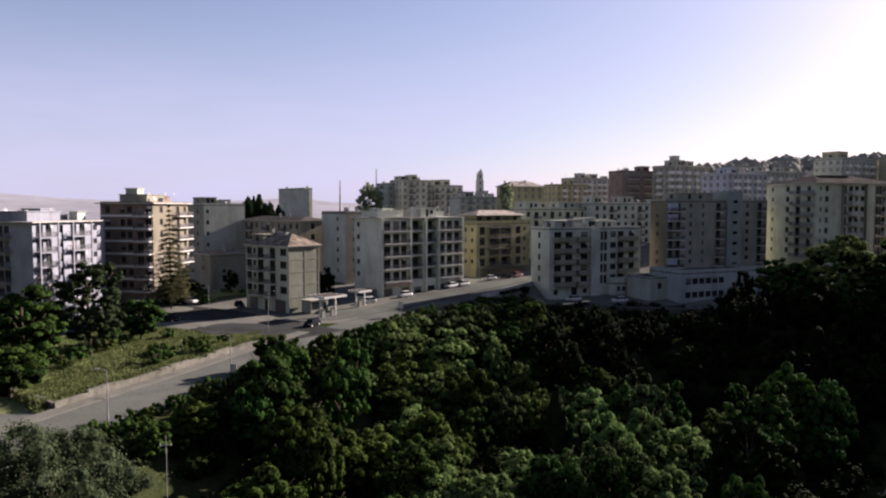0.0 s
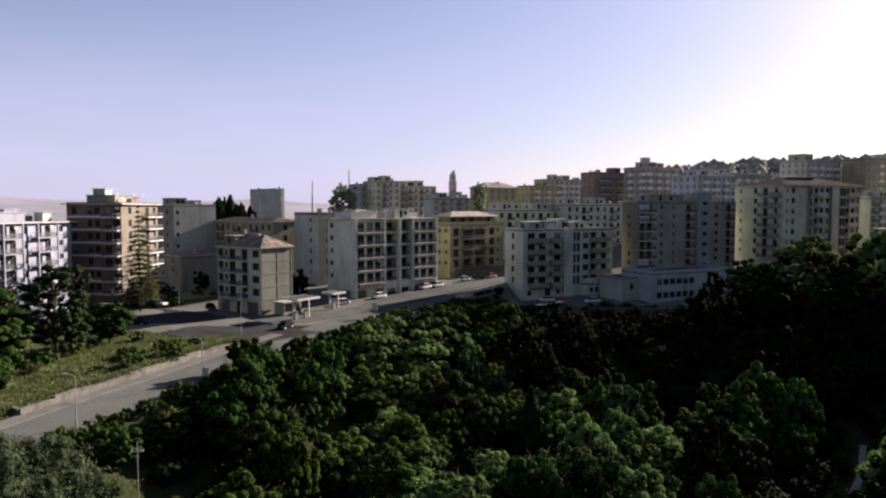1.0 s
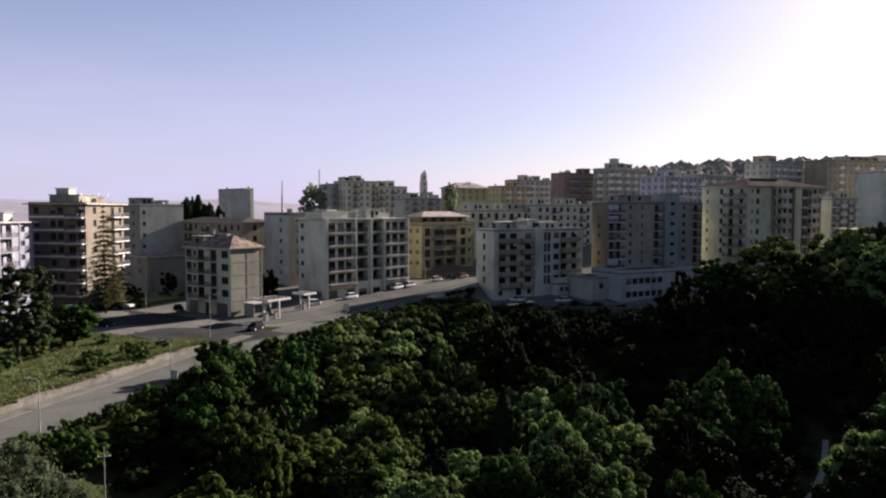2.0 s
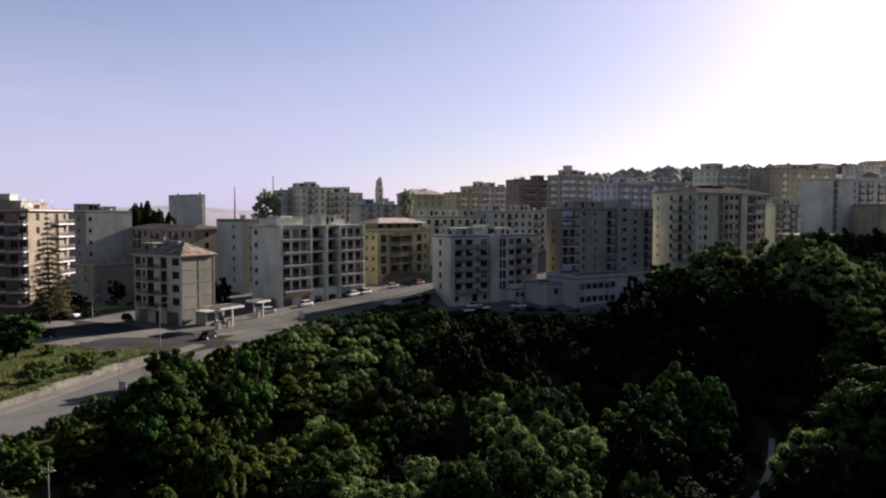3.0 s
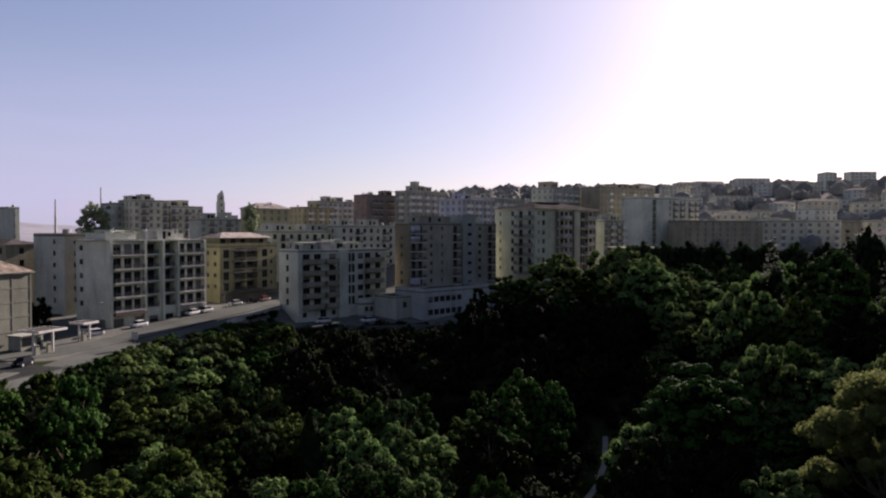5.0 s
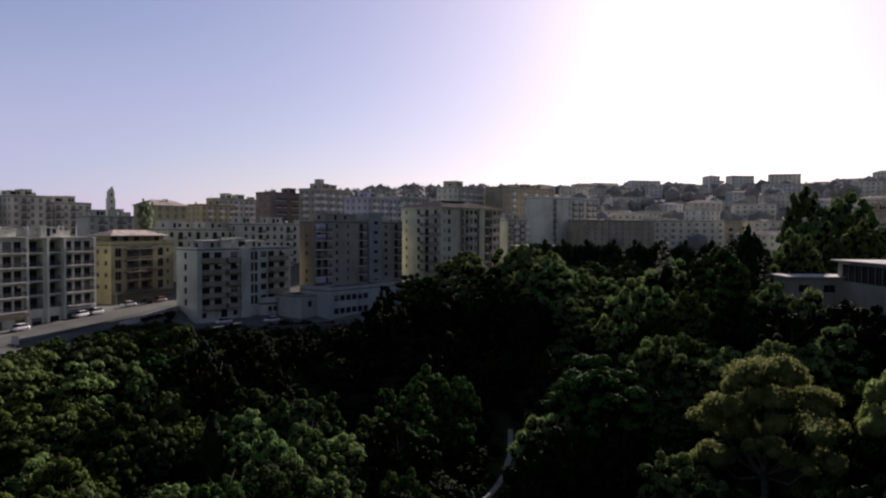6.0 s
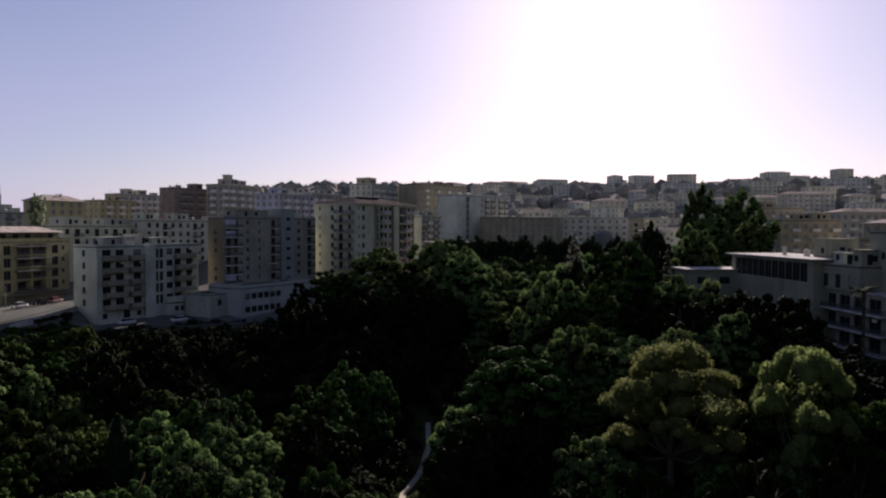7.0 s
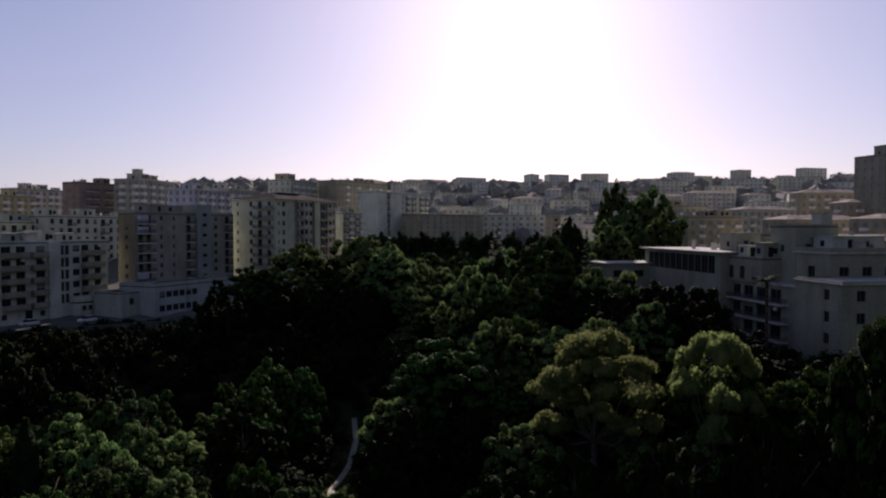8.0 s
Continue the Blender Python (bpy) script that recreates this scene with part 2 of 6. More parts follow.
# ================= mesh helpers =================
class Shape:
    """Collects boxes, prisms and quads, then becomes one mesh."""

    def __init__(self):
        self.v, self.f, self.k = [], [], []

    def quad(self, *p, mat=0):
        n = len(self.v)
        self.v += [tuple(q) for q in p]
        self.f.append(tuple(range(n, n + len(p))))
        self.k.append(mat)

    def box(self, x0, x1, y0, y1, z0, z1, mat=0, m=None):
        n = len(self.v)
        c = [(x, y, z) for z in (z0, z1) for x, y in ((x0, y0), (x1, y0), (x1, y1), (x0, y1))]
        self.v += [tuple(m @ Vector(p)) for p in c] if m else c
        for q in ((3, 2, 1, 0), (4, 5, 6, 7), (0, 1, 5, 4), (1, 2, 6, 5), (2, 3, 7, 6), (3, 0, 4, 7)):
            self.f.append(tuple(n + i for i in q))
            self.k.append(mat)

    def tube(self, a, b, r0, r1, sides=7, mat=0, caps=True):
        a, b = Vector(a), Vector(b)
        q = (b - a).to_track_quat("Z", "Y")
        n = len(self.v)
        for p, r in ((a, r0), (b, r1)):
            for i in range(sides):
                w = 2 * math.pi * i / sides
                self.v.append(tuple(p + q @ Vector((r * math.cos(w), r * math.sin(w), 0))))
        for i in range(sides):
            j = (i + 1) % sides
            self.f.append((n + i, n + j, n + sides + j, n + sides + i))
            self.k.append(mat)
        if caps:
            self.f += [tuple(n + sides - 1 - i for i in range(sides)), tuple(n + sides + i for i in range(sides))]
            self.k += [mat, mat]

    def mesh(self, name, *mats, smooth=False):
        me = bpy.data.meshes.new(name)
        me.from_pydata(self.v, [], self.f)
        for m in mats:
            me.materials.append(m)
        if len(mats) > 1:
            me.polygons.foreach_set("material_index", self.k)
        if smooth:
            me.polygons.foreach_set("use_smooth", [True] * len(self.f))
        me.update()
        return me


def part(name, data, parent, m=None, label=""):
    """A mesh under a thing or under one of its parts."""
    me = data if isinstance(data, bpy.types.Mesh) else data[0].mesh(name, *data[1:])
    ob = new(name, me)
    ob.parent = parent
    if m is not None:
        ob.matrix_basis = m
    return tagged(ob, label)


SHARED = {}


def shared(key, make):
    if key not in SHARED:
        SHARED[key] = make()
    return SHARED[key]


# ================= building kit =================
def window_mesh(w, h, door):
    """A frame with a mullion, in one piece."""
    b, y0, y1 = 0.07, 0.10, 0.17
    xs, zs = (-w / 2, -w / 2 + b, -0.03, 0.03, w / 2 - b, w / 2), (0, b, h - b, h)
    s = Shape()
    at = lambda i, j, k: (k * 4 + j) * 6 + i
    s.v = [(x, y, z) for y in (y0, y1) for z in zs for x in xs]
    for i in range(5):
        for j in range(3):
            if j == 1 and i in (1, 3):
                s.f += [(at(i, 1, 0), at(i, 1, 1), at(i, 2, 1), at(i, 2, 0)), (at(i + 1, 1, 1), at(i + 1, 1, 0), at(i + 1, 2, 0), at(i + 1, 2, 1)),
                        (at(i, 1, 1), at(i, 1, 0), at(i + 1, 1, 0), at(i + 1, 1, 1)), (at(i, 2, 0), at(i, 2, 1), at(i + 1, 2, 1), at(i + 1, 2, 0))]
            else:
                s.f.append((at(i, j, 0), at(i + 1, j, 0), at(i + 1, j + 1, 0), at(i, j + 1, 0)))
    return s.mesh("window", M_FRAME)


def pane_mesh(w, h, mat=None):
    s = Shape()
    s.box(-w / 2, w / 2, 0.175, 0.2, 0, h)
    return s.mesh("pane", mat or M_GLASS)


def shutter_mesh(w, h, mat):
    s = Shape()
    n = max(2, int(h / 0.16))
    for i in range(n):
        z0, z1 = h * i / n, h * (i + 1) / n
        s.quad((-w / 2, 0.05, z0), (w / 2, 0.05, z0), (w / 2, 0.085, z1), (-w / 2, 0.085, z1))
        s.quad((-w / 2, 0.085, z1), (w / 2, 0.085, z1), (w / 2, 0.05, z1), (-w / 2, 0.05, z1))
    s.box(-w / 2, w / 2, 0.088, 0.095, 0, h)
    return s.mesh("roller_shutter", mat)


def add_window(parent, m, w, h, rng, door=False, far=False, shut=M_SHUT, chance=0.45):
    w, h = round(w, 1), round(h, 1)
    name = "balcony_door" if door else "window"
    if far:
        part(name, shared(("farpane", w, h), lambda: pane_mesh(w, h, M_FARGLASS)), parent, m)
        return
    ob = part(name, shared(("win", w, h, door), lambda: window_mesh(w, h, door)), parent, m)
    part("pane", shared(("pane", w, h), lambda: pane_mesh(w, h)), ob)
    if rng.random() < chance:
        c = round(h * rng.choice((0.3, 0.5, 0.75, 1.0)), 1)
        part("roller_shutter", shared(("shut", w, c, shut.name), lambda: shutter_mesh(w - 0.02, c, shut)), ob, pose(0, 0, h - c))


def railing_mesh(w, d, style, h=1.0):
    s = Shape()
    if style == "solid":
        s.box(-w / 2, w / 2, -d, -d + 0.1, 0, h)
        s.box(-w / 2, -w / 2 + 0.1, -d + 0.1, -0.003, 0, h)
        s.box(w / 2 - 0.1, w / 2, -d + 0.1, -0.003, 0, h)
        s.box(-w / 2 - 0.03, w / 2 + 0.03, -d - 0.03, -d + 0.13, h, h + 0.05)
        return s
    r = 0.022
    s.box(-w / 2, w / 2, -d, -d + 0.05, h - 0.05, h)
    s.box(-w / 2, w / 2, -d, -d + 0.04, 0.08, 0.12)
    n = int(w / 0.16)
    for i in range(n + 1):
        x = -w / 2 + w * i / n
        s.box(x - r, x + r, -d + 0.005, -d + 0.035, 0, h - 0.05)
    for side in (-w / 2, w / 2 - 0.04):
        s.box(side, side + 0.04, -d + 0.05, 0, h - 0.05, h)
        for i in range(1, int(d / 0.16)):
            y = -d + 0.16 * i
            s.box(side, side + 0.03, y - r, y + r, 0, h - 0.05)
    return s


def add_balcony(parent, m, w, d, style, mat_slab, mat_rail):
    w = round(w, 1)

    def slab():
        s = Shape()
        s.box(-w / 2, w / 2, -d, -0.002, -0.2, 0)
        return s.mesh("balcony", mat_slab)
    ob = part("balcony", shared(("slab", w, d, mat_slab.name), slab), parent, m)
    part("railing", shared(("rail", w, d, style, mat_rail.name), lambda: railing_mesh(w, d, style).mesh("railing", mat_rail)), ob)
    return ob


def wall_mesh(length, z0, z1, openings, mat, depth=0.22):
    """A wall face with real openings and their reveals; u runs to the right seen from outside, -y is outside."""
    s = Shape()
    us = sorted({0.0, length, *[o[0] for o in openings], *[o[1] for o in openings]})
    zs = sorted({z0, z1, *[o[2] for o in openings], *[o[3] for o in openings]})
    for i in range(len(us) - 1):
        for j in range(len(zs) - 1):
            cu, cz = (us[i] + us[i + 1]) / 2, (zs[j] + zs[j + 1]) / 2
            if not any(o[0] < cu < o[1] and o[2] < cz < o[3] for o in openings):
                s.quad((us[i], 0, zs[j]), (us[i + 1], 0, zs[j]), (us[i + 1], 0, zs[j + 1]), (us[i], 0, zs[j + 1]))
    for o in openings:
        a, b, c, e = o[:4]
        d = o[4] if len(o) > 4 else depth
        s.quad((a, 0, c), (a, d, c), (a, d, e), (a, 0, e))
        s.quad((b, d, c), (b, 0, c), (b, 0, e), (b, d, e))
        s.quad((a, 0, e), (a, d, e), (b, d, e), (b, 0, e))
        s.quad((a, d, c), (a, 0, c), (b, 0, c), (b, d, c))
        if d > 0.5:
            s.quad((a, d, c), (b, d, c), (b, d, e), (a, d, e))
    return s.mesh("wall", mat)


def facade(bld, m, length, base, floors, g, sh, cols, mat, rng, slab=None, rail=None, far=False, shut=M_SHUT, chance=0.45, style="bars"):
    """One face of a building. cols: (centre, width, kind); kinds: w window, s small window, d french window,
    b balcony with a door (long ones two), B the same with a solid parapet, l loggia, V tall glazing."""
    openings, todo = [], []
    slab, rail = slab or M_SLAB, rail or M_RAIL

    def opening(c, w, z, h, door):
        openings.append((c - w / 2, c + w / 2, z, z + h))
        todo.append(("win", c, w, z, h, door))
    for f in range(floors):
        z = g + f * sh
        for c, w, kind in cols:
            if kind == "w":
                opening(c, w, z + 0.8, 1.6, False)
            elif kind == "W":
                opening(c, w, z + 0.5, 2.3, False)
            elif kind == "V":
                opening(c, w, z + 0.3, 3.5, False)
            elif kind == "s":
                opening(c, w, z + 1.0, 1.2, False)
            elif kind == "d":
                opening(c, w * 1.15, z + 0.08, 2.35, True)
            elif kind in "bB":
                todo.append(("bal", c, w, z, kind))
                if w > 3.2:
                    opening(c - w * 0.25, 1.6, z + 0.08, 2.3, True)
                    opening(c + w * 0.25, 1.2, z + 0.95, 1.4, False) if rng.random() < 0.4 else opening(c + w * 0.25, 1.5, z + 0.08, 2.3, True)
                else:
                    opening(c, min(1.7, w - 0.5), z + 0.08, 2.3, True)
            elif kind in "nN":
                todo.append(("bal", c, w, z, "b" if kind == "n" else "B"))
            elif kind == "l":
                openings.append((c - w / 2, c + w / 2, z + 0.02, z + sh - 0.35, 1.9))
                todo.append(("log", c, w, z))
    part("wall", wall_mesh(length, 0, base, openings, mat), bld, m)
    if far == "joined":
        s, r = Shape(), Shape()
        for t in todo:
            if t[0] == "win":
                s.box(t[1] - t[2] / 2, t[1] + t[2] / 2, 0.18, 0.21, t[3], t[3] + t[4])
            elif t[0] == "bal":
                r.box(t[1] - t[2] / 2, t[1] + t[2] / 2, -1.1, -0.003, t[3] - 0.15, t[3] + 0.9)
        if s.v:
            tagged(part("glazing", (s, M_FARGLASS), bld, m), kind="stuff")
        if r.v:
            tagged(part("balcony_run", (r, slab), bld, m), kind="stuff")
        return
    for t in todo:
        if t[0] == "win":
            _, c, w, z, h, door = t
            add_window(bld, m @ pose(c, 0.02, z), w, h, rng, door, far, shut, chance)
        elif t[0] == "bal":
            _, c, w, z, kind = t
            st = "solid" if kind == "B" else style
            add_balcony(bld, m @ pose(c, 0, z + 0.02), w, 1.4, st, slab, slab if st == "solid" else rail)
            if not far and rng.random() < 0.16:
                def unit():
                    q = Shape()
                    q.box(-0.4, 0.4, -0.33, -0.03, 0, 0.55)
                    q.box(-0.42, 0.42, -0.36, -0.332, 0.04, 0.5)
                    return q.mesh("air_conditioner", M_SLAB)
                part("air_conditioner", shared("ac", unit), bld, m @ pose(c + w * 0.36, 0, z + 1.9))
        elif t[0] == "log":
            _, c, w, z = t
            s = round(w, 1)
            part("railing", shared(("lograil", s, rail.name), lambda: railing_mesh(s - 0.04, 0.0, "bars").mesh("railing", rail)), bld, m @ pose(c, 0.06, z + 0.03))
            for k in (-0.24, 0.24):
                add_window(bld, m @ pose(c + k * w, 1.69, z + 0.05), round(w * 0.44, 1), 2.3, rng, True, far, shut, chance)


def flat_roof(bld, wx, wy, h, mat, over=0.0, parapet=0.5):
    s = Shape()
    s.box(-over, wx + over, -over, wy + over, h + 0.002, h + 0.25)
    part("roof_slab", (s, M_CONC if over else M_ROOF), bld)
    if parapet:
        s = Shape()
        z0, z1, t = h + 0.252, h + 0.25 + parapet, 0.2
        s.box(0, wx, 0, t, z0, z1), s.box(0, wx, wy - t, wy, z0, z1)
        s.box(0, t, t, wy - t, z0, z1), s.box(wx - t, wx, t, wy - t, z0, z1)
        part("parapet", (s, mat), bld)


def hip_roof(bld, wx, wy, h, over=0.7, rise=1.8, mat=None):
    s = Shape()
    s.box(-over, wx + over, -over, wy + over, h + 0.002, h + 0.2)
    part("cornice", (s, M_SLAB), bld)
    s = Shape()
    o = over + 0.08
    a, b, c, d = Vector((-o, -o, h + 0.203)), Vector((wx + o, -o, h + 0.203)), Vector((wx + o, wy + o, h + 0.203)), Vector((-o, wy + o, h + 0.203))
    k = min(wx, wy) / 2
    if wx >= wy:
        p, q = Vector((k, wy / 2, h + 0.2 + rise)), Vector((wx - k, wy / 2, h + 0.2 + rise))
        slopes = ((a, b, q, p), (b, c, q), (c, d, p, q), (d, a, p))
    else:
        p, q = Vector((wx / 2, k, h + 0.2 + rise)), Vector((wx / 2, wy - k, h + 0.2 + rise))
        slopes = ((a, b, p), (b, c, q, p), (c, d, q), (d, a, p, q))
    for sl in slopes:
        s.quad(*sl)
    part("roof_tiles", (s, mat or M_TILE), bld)


def roof_box(bld, x, y, z, w, d, h, mat, name="stair_house"):
    s = Shape()
    s.box(x, x + w, y, y + d, z, z + h)
    if h > 1.9:
        t = Shape()
        t.box(x + w * 0.3, x + w * 0.3 + 0.9, y - 0.03, y - 0.002, z + 0.1, z + 2.0 if h > 2.1 else z + 1.8)
        t.box(x + w * 0.6, x + w * 0.6 + 1.0, y - 0.03, y - 0.002, z + 0.8, z + 1.8)
        t.box(x - 0.03, x - 0.002, y + d * 0.4, y + d * 0.4 + 1.0, z + 0.8, z + 1.8)
        tagged(part("roof_glazing", (t, M_GLASS), bld), kind="stuff")
    s.box(x - 0.2, x + w + 0.2, y - 0.2, y + d + 0.2, z + h + 0.002, z + h + 0.18)
    part(name, (s, mat), bld)


def chimney(bld, x, y, z, h=1.2, w=0.6):
    s = Shape()
    s.box(x, x + w, y, y + w, z, z + h)
    s.box(x - 0.1, x + w + 0.1, y - 0.1, y + w + 0.1, z + h + 0.15, z + h + 0.25)
    for i, j in ((0, 0), (1, 0), (0, 1), (1, 1)):
        s.box(x + i * (w - 0.1), x + i * (w - 0.1) + 0.1, y + j * (w - 0.1), y + j * (w - 0.1) + 0.1, z + h, z + h + 0.15)
    part("chimney", (s, M_CONC), bld)


def antenna(bld, x, y, z, h=2.5):
    s = Shape()
    s.tube((x, y, z), (x, y, z + h), 0.04, 0.03, 5)
    for k in range(4):
        zz = z + h - 0.1 - 0.25 * k
        s.box(x - 0.5 + 0.06 * k, x + 0.5 - 0.06 * k, y - 0.015, y + 0.015, zz, zz + 0.03)
    part("antenna", (s, M_STEEL), bld)


def tank(bld, x, y, z, r=0.6, h=1.2):
    s = Shape()
    s.tube((x, y, z), (x, y, z + h), r, r, 12)
    s.tube((x, y, z + h), (x, y, z + h + 0.2), r, r * 0.4, 12)
    part("water_tank", (s, M_CONC), bld)


def clutter(bld, wx, wy, z, rng, n=5):
    """Chimneys, aerials and tanks that stand on flat roofs."""
    for _ in range(n):
        x, y = rng.uniform(1, max(1.2, wx - 1.6)), rng.uniform(1, max(1.2, wy - 1.6))
        k = rng.random()
        if k < 0.22 and wx > 7:
            s = Shape()
            w, d, h = rng.uniform(1.6, 3.4), rng.uniform(1.4, 2.6), rng.uniform(1.6, 2.3)
            x, y = min(x, wx - w - 0.3), min(y, max(0.5, wy - d - 0.3))
            s.box(x, x + w, y, y + d, z, z + h)
            s.box(x - 0.15, x + w + 0.15, y - 0.25, y + d + 0.1, z + h + 0.002, z + h + 0.1)
            part("roof_hut", (s, rng.choice((M_PALE, M_CONC, M_WHITE))), bld)
        elif k < 0.38:
            s = Shape()
            s.tube((x, y, z), (x, y, z + 0.9), 0.04, 0.04, 6)
            s.tube((x, y - 0.05, z + 1.0), (x + 0.03, y - 0.22, z + 1.1), 0.12, 0.45, 10)
            part("satellite_dish", (s, M_SLAB), bld)
        elif k < 0.55:
            chimney(bld, x, y, z, rng.uniform(0.7, 1.5))
        elif k < 0.82:
            antenna(bld, x, y, z, rng.uniform(1.8, 3.2))
        else:
            tank(bld, x, y, z)


def auto_cols(length, rng, mix="wbw", step=3.0):
    n = max(1, int(length / step))
    return [((i + 0.5) * length / n, 2.6 if mix[i % len(mix)] in "bBl" else (1.3 if mix[i % len(mix)] in "wd" else 0.7), mix[i % len(mix)]) for i in range(n)]


def start(x, y, z, rz, label, name="apartment_building", category="building", group=""):
    ob = new(name)
    ob.matrix_basis = pose(x, y, z, 0, 0, rz)
    return tagged(ob, label, category, group)


def block(label, x, y, z0, rz, wx, wy, z1, floors, g, mat, right, left, ground_r=(), ground_l=(), roof="flat", seed=1, far=False,
          mat_left=None, over=0.0, rise=1.8, parapet=0.5, extras=4, slab=None, rail=None, shut=M_SHUT, chance=0.3, style="bars", roof_mat=None, name="apartment_building", deep=2.0, group=""):
    """A building with its near corner at (x, y); right: the face that runs off along local x, left: the one along local y."""
    rng = random.Random(seed)
    bld = start(x, y, z0 - deep, rz, label, name, group=group)
    H = z1 - z0 + deep
    G = g + deep
    sh = (H - G) / max(1, floors)
    kw = dict(slab=slab, rail=rail, far=far, shut=shut, chance=chance, style=style)
    facade(bld, pose(0, 0, 0), wx, H, floors, G, sh, right, mat, rng, **kw)
    facade(bld, pose(0, wy, 0, 0, 0, -90), wy, H, floors, G, sh, left, mat_left or mat, rng, **kw)
    part("wall", wall_mesh(wx, 0, H, [], mat), bld, pose(wx, wy, 0, 0, 0, 180))
    part("wall", wall_mesh(wy, 0, H, [], mat), bld, pose(wx, 0, 0, 0, 0, 90))
    for face, cols in ((pose(0, 0, deep), ground_r), (pose(0, wy, deep, 0, 0, -90), ground_l)):
        for c, w, k in cols:
            h = min(2.6, g - 0.4)
            ww, hh = round(w, 1), round(h, 1)
            if k == "g":
                def make():
                    s = Shape()
                    n = int(hh / 0.2)
                    for i in range(n):
                        a, b = hh * i / n, hh * (i + 1) / n
                        s.quad((-ww / 2, -0.03, a), (ww / 2, -0.03, a), (ww / 2, -0.06, b), (-ww / 2, -0.06, b))
                        s.quad((-ww / 2, -0.06, b), (ww / 2, -0.06, b), (ww / 2, -0.03, b), (-ww / 2, -0.03, b))
                    s.box(-ww / 2 - 0.12, -ww / 2, -0.1, -0.002, 0, hh), s.box(ww / 2, ww / 2 + 0.12, -0.1, -0.002, 0, hh)
                    s.box(-ww / 2 - 0.12, ww / 2 + 0.12, -0.1, -0.002, hh, hh + 0.15)
                    return s.mesh("garage_shutter", M_GARAGE)
                part("garage_shutter", shared(("g2", ww, hh), make), bld, face @ pose(c, 0, 0.02))
            else:
                add_window(bld, face @ pose(c, -0.205, 0.9 if k == "w" else 0.02), ww, 1.3 if k == "w" else hh, rng, k != "w", far, shut, 0.2)
    if roof == "flat":
        flat_roof(bld, wx, wy, H, mat, over, parapet)
        clutter(bld, wx, wy, H + 0.25, rng, extras)
        if extras >= 5 and wx > 9 and wy > 7:
            for _ in range(2):
                w, d = rng.uniform(3, 6), rng.uniform(3, min(6, wy - 3))
                roof_box(bld, rng.uniform(0.5, wx - w - 0.5), rng.uniform(0.8, wy - d - 0.5), H + 0.252, w, d, rng.uniform(2.0, 2.8), mat)
    elif roof == "hip":
        hip_roof(bld, wx, wy, H, max(over, 0.5), rise, roof_mat or (M_FARTILE if far else None))
        for _ in range(min(2, extras)):
            chimney(bld, rng.uniform(0.3, 0.6) * wx, rng.uniform(0.3, 0.6) * wy, H + rise * 0.5, 1.4)
    return bld


# ================= ground and roads =================
def ss(t):
    t = min(1.0, max(0.0, t))
    return t * t * (3 - 2 * t)


ROAD = [(-66, 0), (-58, 20), (-50.5, 40), (-43, 60), (-36.5, 80), (-31, 95), (-26, 110), (-20.5, 125), (-14.5, 141), (-5.5, 157), (7, 174), (23, 195), (42, 216), (70, 240)]


def road_x(y):
    if y <= ROAD[0][1]:
        return ROAD[0][0] + (y - ROAD[0][1]) * 0.4
    for (xa, ya), (xb, yb) in zip(ROAD, ROAD[1:]):
        if y <= yb:
            return xa + (xb - xa) * (y - ya) / (yb - ya)
    return ROAD[-1][0] + (y - ROAD[-1][1]) * 1.1


def slope(x, y):
    """Height of the street side: the town climbs away from the junction."""
    return 2.6 * ss((y - 148) / 60)


def ground(x, y):
    d = math.hypot(x, y)
    s = x - road_x(y)
    z = slope(x, y) * ss((x + 70) / 40)
    z += (20 - 9 * ss((x - 110) / 60)) * ss((d - 205) / 120) * ss((x + 110) / 140)
    z += (40 + 11 * ss((x - 110) / 60)) * ss((d - 320) / 480) * ss((x - 10) / 330) + 9 * ss((d - 700) / 900)
    z -= (12.5 + 1.5 * noise.noise((x * 0.05, y * 0.05, 0))) * ss((s - 5.5) / 26) * (1 - ss((d - 112) / 55))
    z += 11.5 * ss((0.93 * x + 0.37 * y - 80) / 24) * ss((x - y * 0.85) / 25) * (1 - ss((d - 112) / 55))
    z -= 2.7 * ss((s - 6.5) / 8) * ss((y - 146) / 16) * (1 - ss((y - 200) / 20)) * (1 - ss((x - 95) / 25))
    # unseen hill added behind the camera to block low sky light
    z += 150 * ss((-y - 40) / 260)
    z -= 4.5 * ss((-x - 66) / 20) * (1 - ss((y - 150) / 16))
    z += 0.9 * ss((-s - 7.7) / 1.2) * (1 - ss((y - 116) / 10)) * ss((y - 74.6 + 0.65 * (s + 7.2)) / 2.0)
    z += 50 * ss((d - 1300) / 900) * ss((-x + 100) / 500) * (0.75 + 0.9 * noise.noise((x * 0.0021, y * 0.0016, 7.0)))
    if d > 60 and abs(s) > 12:
        z += 0.5 * noise.noise((x * 0.09, y * 0.09, 3.0))
    return z


def axis(lo, hi, fine_lo, fine_hi, step):
    out, x, k = [], fine_lo, step
    while x > lo:
        k *= 1.22
        x -= k
        out.append(max(x, lo))
    out = out[::-1]
    n = int((fine_hi - fine_lo) / step)
    out += [fine_lo + step * i for i in range(n + 1)]
    x, k = out[-1], step
    while x < hi:
        k *= 1.22
        x += k
        out.append(min(x, hi))
    return out


